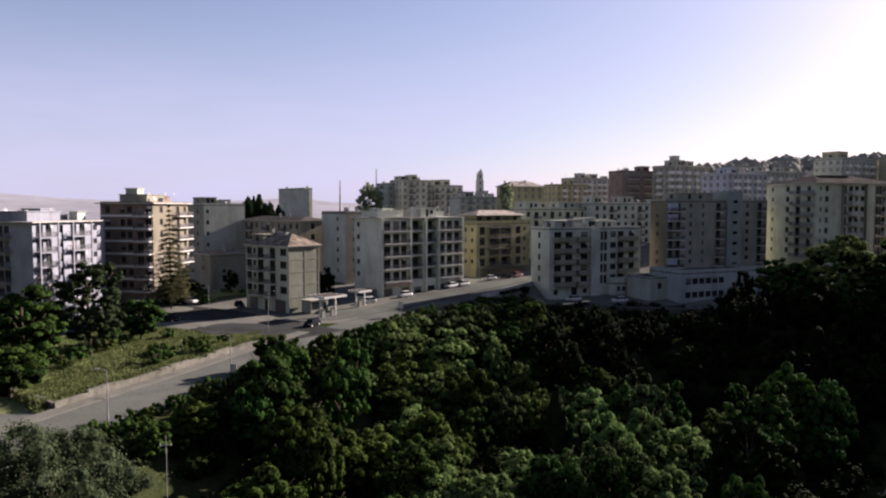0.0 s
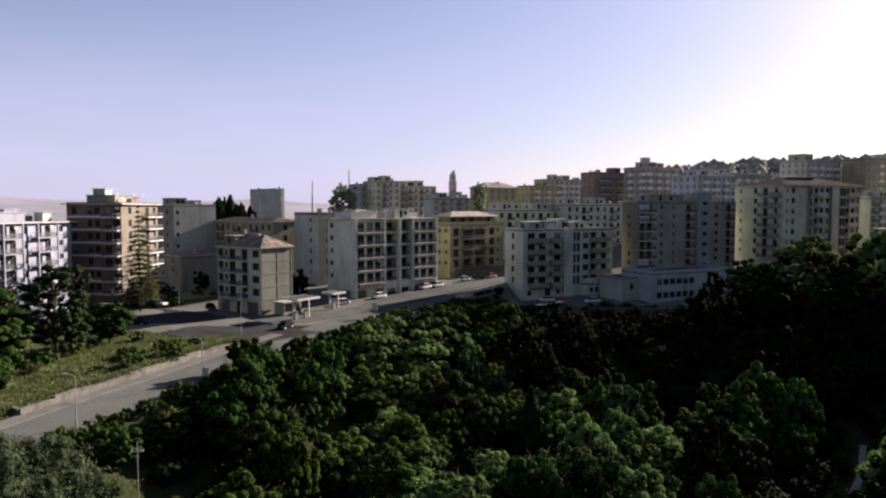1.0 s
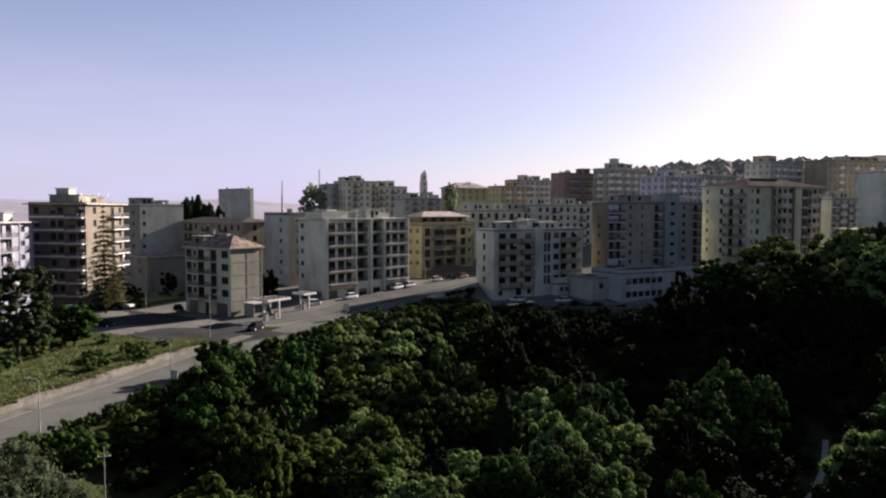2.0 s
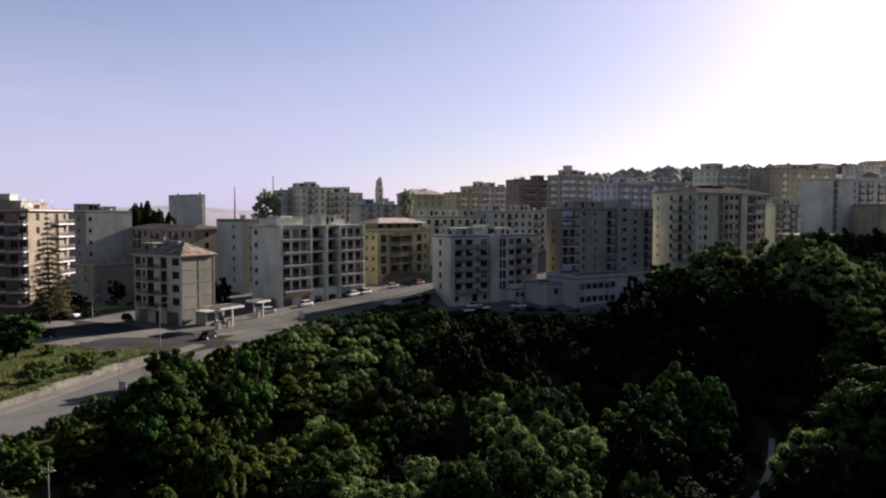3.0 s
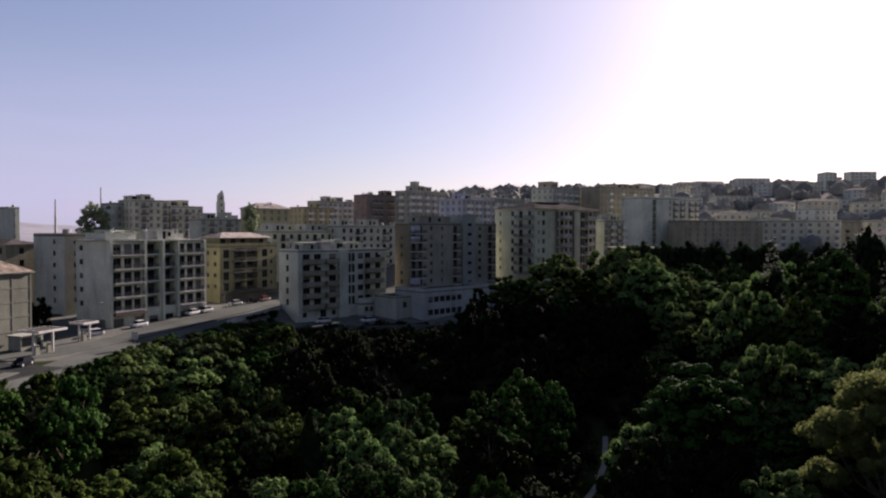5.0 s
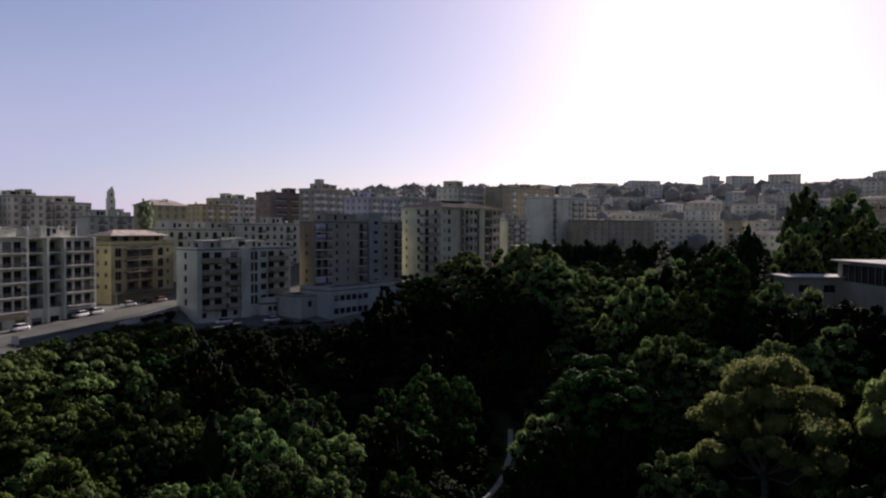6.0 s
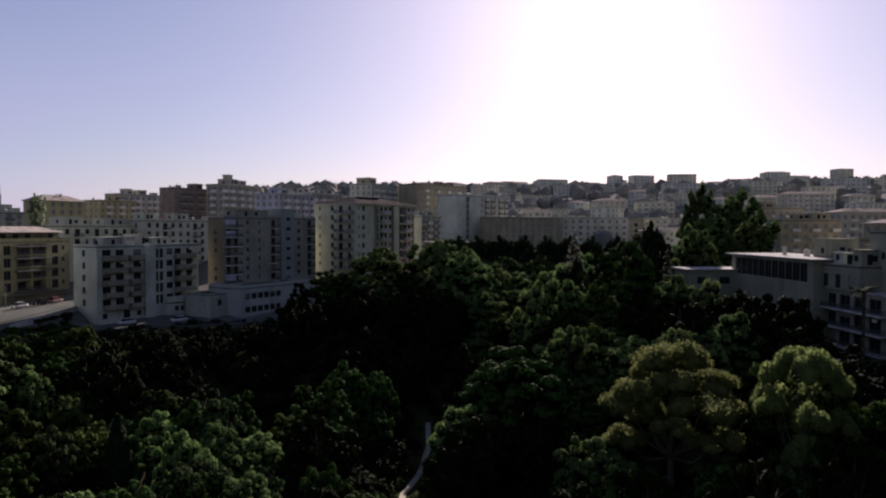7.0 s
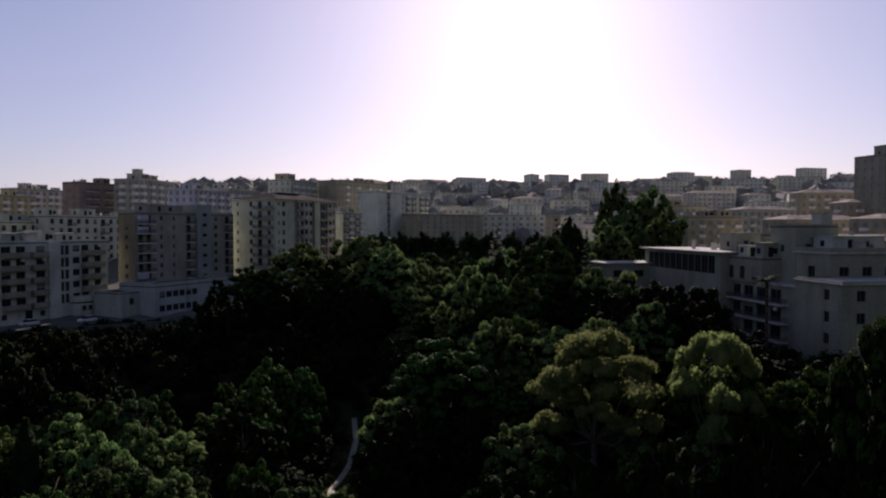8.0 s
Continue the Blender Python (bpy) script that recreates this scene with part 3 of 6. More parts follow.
def build_ground():
    xs, ys = axis(-4000, 4500, -110, 210, 2.5), axis(-1500, 4500, 30, 215, 2.5)
    s = Shape()
    s.v = [(x, y, ground(x, y)) for y in ys for x in xs]
    w = len(xs)
    for j in range(len(ys) - 1):
        for i in range(w - 1):
            s.f.append((j * w + i, j * w + i + 1, (j + 1) * w + i + 1, (j + 1) * w + i))
            x, y = (xs[i] + xs[i + 1]) / 2, (ys[j] + ys[j + 1]) / 2
            side = x - road_x(y)
            d = math.hypot(x, y)
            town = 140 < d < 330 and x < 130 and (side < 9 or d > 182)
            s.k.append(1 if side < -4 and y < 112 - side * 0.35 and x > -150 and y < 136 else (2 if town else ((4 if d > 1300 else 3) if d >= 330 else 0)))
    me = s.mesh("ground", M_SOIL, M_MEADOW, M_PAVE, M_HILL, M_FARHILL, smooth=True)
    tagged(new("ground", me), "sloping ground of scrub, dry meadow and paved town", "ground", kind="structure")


build_ground()


def strip(name, pts, left, right, lift, mat, label, category, kind="structure", thick=0.0, steps=6, zf=None):
    """A ribbon along a line, draped on the ground."""
    s = Shape()
    rows = []
    for (xa, ya), (xb, yb) in zip(pts, pts[1:]):
        for i in range(steps):
            rows.append((xa + (xb - xa) * i / steps, ya + (yb - ya) * i / steps))
    rows.append(pts[-1])
    line = []
    for i, (x, y) in enumerate(rows):
        a, b = rows[max(0, i - 1)], rows[min(len(rows) - 1, i + 1)]
        t = Vector((b[0] - a[0], b[1] - a[1])).normalized()
        n = Vector((t.y, -t.x))
        z = (zf or slope)(x, y) + lift
        line.append(((x + n.x * left, y + n.y * left, z), (x + n.x * right, y + n.y * right, z)))
    for (a, b), (c, d) in zip(line, line[1:]):
        s.quad(a, b, d, c)
        if thick:
            lo = lambda p: (p[0], p[1], p[2] - thick)
            s.quad(lo(a), lo(b), b, a)
            s.quad(a, c, lo(c), lo(a))
            s.quad(d, b, lo(b), lo(d))
    ob = new(name, s.mesh(name, mat))
    return tagged(ob, label, category, kind=kind)


strip("road", ROAD, -4.6, 4.6, 0.10, M_ASPH, "worn grey asphalt road curving past the junction", "road", thick=1.2)
strip("pavement", ROAD[1:8], -6.95, -4.61, 0.22, M_PAVE, "narrow concrete pavement beside the road", "pavement", thick=1.2)
strip("road", [(-24, 122), (-38, 133), (-52, 147), (-70, 157), (-100, 168), (-160, 185)], -9, 9, 0.108, M_ASPH_SHADE, "asphalt side street leaving the junction, darkened to paint its shade", "road", thick=1.2)
strip("road", [(-40, 70.2), (-52, 72.4), (-72, 81), (-110, 98)], -5, 5, 0.106, M_ASPH, "short side road joining beside the meadow wall", "road", thick=1.2)
strip("parapet_wall", [(5.5, 172), (14, 183.2), (23, 195), (33, 206)], 4.9, 5.2, 0.95, M_CONC, "low pale parapet wall along the bend", "wall", thick=1.6)
strip("forecourt", [(-44, 143), (-26, 149), (-12, 166), (5, 185), (20, 203)], -14, 8, 0.06, M_ASPH, "paved forecourt before the apartment blocks", "pavement", thick=1.0)
strip("parking_lot", [(22, 178), (62, 168), (95, 172)], -5, 4, 0.1, M_ASPH, "small asphalt parking strip below the blocks", "pavement", thick=1.5, zf=lambda x, y: -1.1)
strip("dirt_path", [(38, 62), (40.8, 68), (46, 75), (53, 81), (58.1, 86.5), (66, 98)], -0.42, 0.42, 0.12, M_PATH, "pale trodden dirt path through the wood", "path", thick=0.6, zf=ground)
strip("grass_verge", [(-60, 172), (-50, 180), (-38, 190), (-28, 196)], -6, 4, 0.16, M_MEADOW, "green grass verge behind the corner house", "grass", thick=1.0)


# ================= the town =================
def bands(bld, wy, zs, mat, wx=0.0):
    """Pale string courses on the left face, and on the right one too if wx is given."""
    for z in zs:
        s = Shape()
        s.box(-0.14, -0.003, 0, wy, z - 0.22, z + 0.22)
        if wx:
            s.box(-0.14, wx, -0.14, -0.003, z - 0.22, z + 0.22)
        part("string_course", (s, mat), bld)


# long block with sunlit balconies at the edge of the meadow
b = block("pale lilac-white apartment block with stacked balconies", -82.0, 137.4, -4.0, 78, 20.9, 34, 20.2, 7, 3.2, M_SKYWHITE,
          right=[(2.9, 4.8, "n"), (1.8, 1.6, "d"), (4.2, 1.3, "d"), (7.4, 1.5, "w"), (12.4, 5.4, "n"), (11.2, 1.5, "d"), (13.8, 1.4, "d"), (17.8, 1.2, "s")], left=[(c, 3.4, "b") for c in (3, 9, 15, 21, 27)] + [(24, 1.3, "w"), (18, 1.3, "w"), (12, 1.3, "w")],
          roof="flat", over=0.9, seed=11, parapet=0, extras=9, chance=0.25, slab=M_SKYWHITE, rail=M_RAIL)
for u in (0.5, 5.4, 9.6, 15.2):
    s = Shape()
    s.box(u - 0.13, u + 0.13, -1.42, -1.16, 2, 26.2)
    part("pier", (s, M_SKYWHITE), b)
roof_box(b, 2, 3, 26.47, 9, 14, 1.9, M_SKYWHITE)
roof_box(b, 13, 8, 26.47, 6, 10, 1.5, M_SKYWHITE)
# brown-clad block
b = block("brown-clad apartment block with white slab bands", -69.1, 164.0, 0.2, 84, 17.8, 13.2, 24.2, 7, 3.0, M_PINK, mat_left=M_BROWN,
          right=[(4.0, 1.4, "w"), (14.2, 7.4, "b")], left=[(5.6, 1.2, "w"), (7.4, 1.2, "w"), (11.0, 4.0, "b"), (1.8, 1.2, "w")],
          roof="flat", over=0.9, seed=12, parapet=0.3, rail=M_RAIL)
bands(b, 13.2, [5 + 3.03 * i for i in range(0, 7)], M_SLAB)
roof_box(b, 3, 3, 26.27, 8, 7, 1.9, M_DULL)
roof_box(b, 12, 4, 26.27, 4, 5, 1.6, M_BROWN)
roof_box(b, 4.0, 6, 28.4, 3, 3, 1.3, M_PALE)
for x, y in ((1.5, 1.5), (9.5, 1.8), (15.5, 2.5)):
    antenna(b, x, y, 26.27, 2.6)
# grey block behind and its annex
# paler right and duller left render paint its lit and shaded faces
b = block("tall grey apartment block with a nearly blank wall", -73.9, 213.0, 0.3, 42, 13.5, 14, 24.0, 6, 3.2, M_PALE, mat_left=M_DULL, right=[(1.2, 0.9, "s")], left=[(9, 1.2, "s")], seed=13, chance=0.0, extras=3)
roof_box(b, 0.4, 2, 25.97, 4.6, 7, 2.2, M_DULL)
roof_box(b, 6.0, 1, 25.97, 3.2, 4, 1.5, M_PALE)
block("low dull brown annex with a shallow tiled roof", -65.5, 193.2, 1.2, 42, 14.5, 10, 10.0, 2, 3.5, M_DULL, right=[], left=[(5, 1.2, "w")], roof="hip", rise=1.0, seed=14, name="annex_building", extras=1)
block("plain grey block on the skyline", -65.2, 323.5, 12, 42, 4.5, 24, 32.2, 4, 3, M_PALE, right=[], left=[(5, 1.2, "w"), (28, 1.2, "w")], seed=15, far="joined", deep=5)
block("long brown-roofed house with ochre walls", -40.5, 195.8, 1, 42, 9, 35.4, 19.4, 5, 3.2, M_TAN, right=[(4, 1.2, "w")], left=auto_cols(35, random, "wbw", 3.4), roof="hip", rise=1.2, seed=16, roof_mat=M_ROOF)
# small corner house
# right wall in the shade-darkened render, left wall in lighter cream
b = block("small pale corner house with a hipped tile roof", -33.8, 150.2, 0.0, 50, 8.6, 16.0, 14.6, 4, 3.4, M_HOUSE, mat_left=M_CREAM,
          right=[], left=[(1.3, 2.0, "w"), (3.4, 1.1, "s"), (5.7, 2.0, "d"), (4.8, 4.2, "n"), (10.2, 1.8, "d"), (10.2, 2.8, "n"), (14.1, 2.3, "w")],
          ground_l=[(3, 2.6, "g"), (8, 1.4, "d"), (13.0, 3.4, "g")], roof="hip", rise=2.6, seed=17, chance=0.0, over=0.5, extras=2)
roof_box(b, 1.0, 10.5, 16.8, 4.5, 4.5, 2.2, M_HOUSE)
antenna(b, 5, 12, 17.5, 3.0)
for z in (5.4, 8.2, 11.0, 13.8):
    s = Shape()
    s.box(0.25, 8.5, -0.05, -0.003, z - 0.14, z + 0.14)
    part("string_course", (s, M_HOUSE), b)
for x in (0.0, 4.3, 8.22):
    s = Shape()
    s.box(x + 0.003, x + 0.26, -0.07, -0.003, 2.1, 16.4)
    part("pilaster", (s, M_HOUSE), b)
# white left wall and dull right wall paint how light falls on it
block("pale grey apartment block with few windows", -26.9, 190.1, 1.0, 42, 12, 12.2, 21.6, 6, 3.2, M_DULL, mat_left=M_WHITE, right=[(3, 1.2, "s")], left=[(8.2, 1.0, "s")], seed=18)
# white block above the road
b = block("white apartment block with framed balcony bays", -15.7, 170.6, 0.1, 42, 28.0, 11.0, 20.6, 5, 4.6, M_CHALK,
          right=[(4.9, 8.0, "n"), (2.3, 1.9, "d"), (5.2, 1.8, "d"), (7.7, 1.6, "d"), (12.1, 3.8, "l"), (17.0, 3.6, "l"), (23.4, 7.6, "n"), (20.8, 1.7, "d"), (23.5, 1.7, "d"), (26.2, 1.6, "d")],
          left=[(1.8, 1.3, "s")], ground_r=[(2.2, 3, "g"), (8.4, 2.6, "g"), (12.2, 2.4, "d"), (16.8, 2.4, "d"), (20.8, 2.8, "g"), (25, 3, "g")],
          ground_l=[(7.5, 4.5, "g")], roof="flat", over=0.6, seed=19, parapet=0.0, extras=10, chance=0.12)
for u in (0.3, 9.4, 14.6, 19.1, 27.7):
    s = Shape()
    s.box(u - 0.28, u + 0.28, -0.9, -0.003, 2, 22.55)
    part("pilaster", (s, M_CHALK), b)
s = Shape()
s.box(0.7, 9.1, -1.5, -0.003, 5.55, 6.15)
part("shop_fascia", (s, M_WOOD), b, label="dark brown shop fascia")
s = Shape()
s.box(19.4, 27.4, -1.3, -0.003, 5.65, 6.1)
part("shop_fascia", (s, M_CONC), b)
roof_box(b, 1, 2, 22.85, 8, 7, 1.4, M_CHALK)
roof_box(b, 10, 3, 22.85, 6, 6, 1.6, M_PALE)
roof_box(b, 17, 3, 22.85, 7, 6, 1.2, M_CHALK)
for x in (3, 12, 20, 25):
    antenna(b, x, 2.0, 22.85, 2.8)
# yellow block
b = block("yellow apartment block with dark loggias and a planted roof terrace", 9.9, 204.8, 1.4, 42, 24.0, 9, 18.3, 4, 4.2, M_BEIGE, mat_left=M_YELLOW,
          right=[(2.6, 2.0, "d"), (8.0, 4.7, "l"), (13.1, 4.7, "l"), (18.6, 2.0, "d"), (21.6, 1.0, "s")], left=[(1.6, 1.0, "s"), (4.4, 1.0, "s"), (7.2, 1.0, "s")],
          ground_r=[(3, 4, "g"), (8.5, 5, "g"), (14.5, 5, "g"), (19.5, 3, "g")], roof="flat", seed=20, shut=M_FRAME, chance=0.2, extras=0, parapet=0.9)
s = Shape()
s.box(2, 22.4, 2.2, 8.8, 19.15, 21.6)
part("attic_wall", (s, M_BEIGE), b)
s = Shape()
s.box(0.2, 22.5, -1.6, -0.003, 5.3, 5.75)
part("shop_fascia", (s, M_RAIL), b, label="dark awning over the shops")
for x in (3.5, 7.5, 11.5, 15.5, 19.5):
    add_window(b, pose(x, 1.99, 19.25), 1.8, 2.1, random, True, False, M_WOOD, 0.3)
s = Shape()
a0, a1, a2, a3 = (0.6, 0.6, 21.63), (23.2, 0.6, 21.63), (23.2, 9.4, 21.63), (0.6, 9.4, 21.63)
p0, p1 = (6, 5, 23.2), (18, 5, 23.2)
for q in ((a0, a1, p1, p0), (a1, a2, p1), (a2, a3, p0, p1), (a3, a0, p0), (a3, a2, a1, a0)):
    s.quad(*q)
part("roof", (s, M_FARTILE), b)
for z in (4.0, 6.2 + 3.2, 6.2 + 6.4, 6.2 + 9.6):
    s = Shape()
    s.box(4.6, 17.0, -1.0, -0.003, z - 0.15 + 2.2, z + 2.35)
    part("balcony", (s, M_RAIL), b)
# second rank
block("tan apartment block with a stepped roof", -17.7, 299.5, 18, 30, 15, 12.4, 35.0, 5, 3, M_SECOND, right=auto_cols(15, random, "wbw"), left=auto_cols(12, random, "w"), seed=21, extras=6, far=True, deep=5)
block("lower tan apartment block on the rise", -4.0, 308.0, 18, 30, 15, 11, 33.0, 4, 3, M_SECOND, right=auto_cols(15, random, "bw"), left=[], seed=71, extras=5, far=True, deep=5)
block("pale flats on the skyline", -24.5, 305.0, 18, 30, 7, 12, 33.8, 4, 3, M_PALE, right=auto_cols(7, random, "w"), left=auto_cols(12, random, "w"), seed=72, extras=2, far=True, deep=5)
block("white row of low flats", 6.1, 264.9, 14, 20, 16, 10, 27.0, 4, 3, M_PALE, right=auto_cols(16, random, "wb"), left=[], seed=22, extras=6, far=True, deep=5)
block("ochre apartment house with a hipped roof", 26.5, 278.7, 18, 28, 17.4, 9, 32.0, 4, 3, M_OCHRE, right=auto_cols(17, random, "ww"), left=[(4, 1.2, "w")], roof="hip", rise=2.2, seed=23, far=True, deep=5)
b = block("low cream flats with roof terraces", 27.6, 233.4, 4, 25, 29, 10, 22.6, 5, 3.4, M_CREAM, right=auto_cols(29, random, "wbwd"), left=[(5, 1.2, "w")], seed=24, deep=4, extras=8)
roof_box(b, 1, 1, 22.9, 6, 6, 2.6, M_WHITE)
roof_box(b, 15, 2, 22.9, 9, 6, 2.4, M_PALE)
block("pale flats with roof terraces", 52.0, 238.0, 4, 22, 30, 10, 24.5, 6, 3.4, M_PALE, right=auto_cols(30, random, "wwbw"), left=[(5, 1.2, "w")], seed=25, deep=4, extras=8)
block("ochre apartment block behind", 53.6, 325.6, 20, 30, 19.3, 9.8, 34, 4, 3, M_OCHRE, right=auto_cols(19, random, "wb"), left=auto_cols(9, random, "w"), seed=26, extras=6, far="joined", deep=6)
block("brown flats with arched loggias", 62.4, 334.2, 20, 25, 24.9, 9, 37.4, 5, 3, M_HAZE3, right=auto_cols(24, random, "bwb"), left=[(4, 1.2, "w")], seed=27, extras=6, far="joined", deep=6)
block("red-brown brick apartment block", 77.6, 300.1, 18, 25, 18.3, 9, 39.0, 6, 3, M_BRICK, right=auto_cols(18, random, "wbb"), left=[(4, 1.2, "w")], seed=28, extras=6, far=True, deep=6)
b = block("tall brown block crowned by a tank tower", 98.9, 293.8, 14, 35, 24, 12, 41.0, 8, 3, M_SMOKE, right=auto_cols(24, random, "Bw"), left=auto_cols(12, random, "wB"), seed=29, extras=6, far=True, deep=6, over=0.8)
roof_box(b, 4, 3, 33.3, 6, 6, 2.6, M_SMOKE)
roof_box(b, 5.5, 4.5, 36.1, 3, 3, 1.8, M_SMOKE)
for x in (2.5, 12, 16, 20):
    antenna(b, x, 3, 33.3, 2.8)
block("pale blue-grey apartment block", 108, 262, 14, 30, 24, 12, 36.0, 7, 3, M_LILAC, right=auto_cols(24, random, "wB"), left=auto_cols(12, random, "w"), seed=30, extras=6, far=True, deep=6, over=0.6)
block("pale apartment block with a flat overhanging roof", 128, 274, 14, 30, 24, 12, 37.4, 7, 3, M_PALE, right=auto_cols(24, random, "Bw"), left=auto_cols(12, random, "w"), seed=31, extras=6, far=True, deep=6, over=0.6)
# white block below the bend
b = block("white apartment block with black openings and long grey balconies", 28.2, 181.9, -0.8, 25, 30.6, 9, 17.4, 5, 3.2, M_WHITE,
          right=[(2.6, 2.0, "d"), (6.2, 2.0, "d"), (11.2, 2.0, "d"), (4.4, 6.0, "N"), (10.6, 4.0, "N"), (17.0, 0.9, "d"), (18.4, 0.9, "d"), (23.6, 1.8, "d"), (21.0, 2.0, "w"), (27.4, 1.7, "d"), (25.6, 6.4, "N")], left=[(4, 1.2, "w")],
          ground_r=[(2, 1.2, "w"), (8, 1.8, "d"), (11.5, 1.2, "w"), (16, 1.2, "w")], seed=32, extras=12, chance=0.05, slab=M_DULL)
s = Shape()
s.box(13.0, 16.2, -0.6, -0.003, 0, 20.4)
part("stair_tower", (s, M_WHITE), b)
s = Shape()
n = 10
for k in range(2):
    z0, z1 = (0.0, 5.0) if k == 0 else (5.4, 6.8)
    pts = [(19.0, -0.004)] + [(24.5 + 5.0 * math.sin(w * math.pi / n - math.pi / 2) * 1.1, -0.2 - 2.4 * math.cos(w * math.pi / n - math.pi / 2)) for w in range(n + 1)] + [(30.0, -0.004)]
    for p, q in zip(pts, pts[1:]):
        s.quad((p[0], p[1], z0), (q[0], q[1], z0), (q[0], q[1], z1), (p[0], p[1], z1))
    s.quad(*[(p[0], p[1], z1) for p in pts])
part("curved_bay", (s, M_WHITE), b)
for k in range(5):
    w = math.pi * (k + 3) / n - math.pi / 2
    add_window(b, pose(24.5 + 5.5 * math.sin(w), -0.2 - 2.4 * math.cos(w) - 0.2, 3.2, 0, 0, math.degrees(w) * 0.6), 0.9, 1.3, random, False, False, M_SHUT, 0)
roof_box(b, 3, 2, 20.1, 8, 5, 2.4, M_PALE)
roof_box(b, 17, 2, 20.1, 6, 5, 2.2, M_WHITE)
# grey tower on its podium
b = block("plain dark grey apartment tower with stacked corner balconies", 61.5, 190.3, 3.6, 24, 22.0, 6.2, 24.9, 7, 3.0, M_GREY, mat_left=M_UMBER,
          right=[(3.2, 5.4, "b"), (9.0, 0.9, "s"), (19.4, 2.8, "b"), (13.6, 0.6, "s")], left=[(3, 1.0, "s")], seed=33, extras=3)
for z in (8.6 + 3.04 * 4, 8.6 + 3.04 * 1 - 3.04, 8.6 + 3.04 * 5):
    s = Shape()
    s.box(0.6, 3.4, -1.25, -0.004, z - 2.8, z - 0.9)
    part("enclosed_balcony", (s, M_LILAC), b)
roof_box(b, 5, 1.0, 23.56, 13, 4.8, 2.2, M_GREY)
s = Shape()
s.box(22.004, 27.8, -0.8, 6.2, 0, 26.5)
part("stair_tower", (s, M_STAIR), b)
for k in range(7):
    s = Shape()
    s.box(24.2, 25.9, -0.86, -0.802, 5.0 + 3.0 * k, 5.9 + 3.0 * k)
    part("slot_window", (s, M_GLASS), b)
block("dark grey apartment wing beside the tower", 86.8, 201.5, 4.1, 24, 11.0, 12, 24.9, 7, 3.0, M_GREY, right=[(3, 1.4, "s"), (8, 2.6, "b")], left=[], seed=61, extras=3)
block("white podium with long windows and a terrace", 61.7, 177.6, -1.5, 24, 29.4, 12.0, 6.0, 2, 0.4, M_PODIUM, right=[(2.5 + 2.3 * i, 1.9, "w") for i in range(6)] + [(20.5, 1.4, "d"), (23.0, 1.2, "s"), (25.4, 1.2, "s"), (28, 1.2, "d")], left=[(4, 1.4, "w")], seed=34, name="podium_building", extras=0, parapet=0.9, chance=0.1)
block("low shaded grey annex at the parking strip", 54.2, 180.0, -2.0, 24, 7.4, 9, 4.6, 1, 3.0, M_PALE, right=[(3.5, 1.4, "w")], left=[], seed=62, name="annex_building", extras=0, parapet=0.3)
# cream block
b = block("cream apartment block with stacked dark balconies and hipped roof", 105.5, 195.0, 6, 20, 31.5, 18.0, 30.2, 7, 3.2, M_CREAM,
          right=[(1.7, 0.6, "s"), (4.0, 1.3, "w"), (10.9, 1.3, "d"), (14.4, 4.6, "B"), (17.9, 1.3, "d"), (23.4, 1.7, "d"), (27.6, 4.6, "B"), (25.0, 0.9, "d")],
          left=[(2.4, 0.7, "s"), (8.0, 1.2, "w"), (13.6, 7.6, "b")], roof="hip", rise=2.6, over=0.9, seed=35, roof_mat=M_ROOF, deep=3, slab=M_CONC)
s = Shape()
s.box(19.2, 22.2, -0.5, -0.003, 0, 27.0)
part("stair_tower", (s, M_CREAM), b)
for x0, x1 in ((9.8, 10.1), (18.8, 19.1), (22.3, 22.5), (30.4, 30.7)):
    s = Shape()
    s.box(x0, x1, -0.7, -0.003, 6.5, 27.0)
    part("fin", (s, M_DULL), b)
roof_box(b, 9, 6, 27.5, 10, 5, 2.2, M_ROOF)
# rank behind the cream block
b = block("grey flats with a roof pavilion", 164.6, 285.8, 20, 30, 30, 12, 43.5, 7, 3, M_PALE, right=auto_cols(30, random, "wB"), left=auto_cols(12, random, "w"), seed=36, far="joined", deep=6)
roof_box(b, 1, 2, 29.8, 7, 7, 3.0, M_TAN)
block("long grey apartment slab", 191.1, 286.9, 16, 15, 42, 12, 44.6, 8, 3, M_TAN, right=auto_cols(42, random, "wwB"), left=[], seed=37, extras=6, far="joined", deep=6)
b = block("bright white tower flats with dark balcony slots", 198.5, 263.2, 12, 15, 43.7, 12, 38.4, 8, 3, M_CHALK, right=[(8.6, 2.8, "l"), (20.5, 1.3, "w"), (23.6, 2.6, "b"), (29, 2.6, "b"), (32, 1.3, "w"), (36, 2.6, "b"), (41, 2.6, "b")], left=[], seed=38, far=True, deep=6)
s = Shape()
s.box(6.9, 10.4, -0.12, -0.004, 0.3, 2.6)
part("dark_plinth", (s, M_BROWN), b)
block("low cream flats between the blocks", 150.5, 223.5, 8, 20, 14, 9, 26.8, 6, 3, M_CREAM, right=auto_cols(14, random, "bB"), left=[(4, 1.2, "w")], seed=39, extras=6, far=True, deep=6)
block("long low grey building beside the park", 213.1, 251.0, 12, -5, 100, 14, 27.5, 5, 3, M_TAN, right=auto_cols(100, random, "wwwww", 4), left=[], seed=40, far="joined", deep=6)
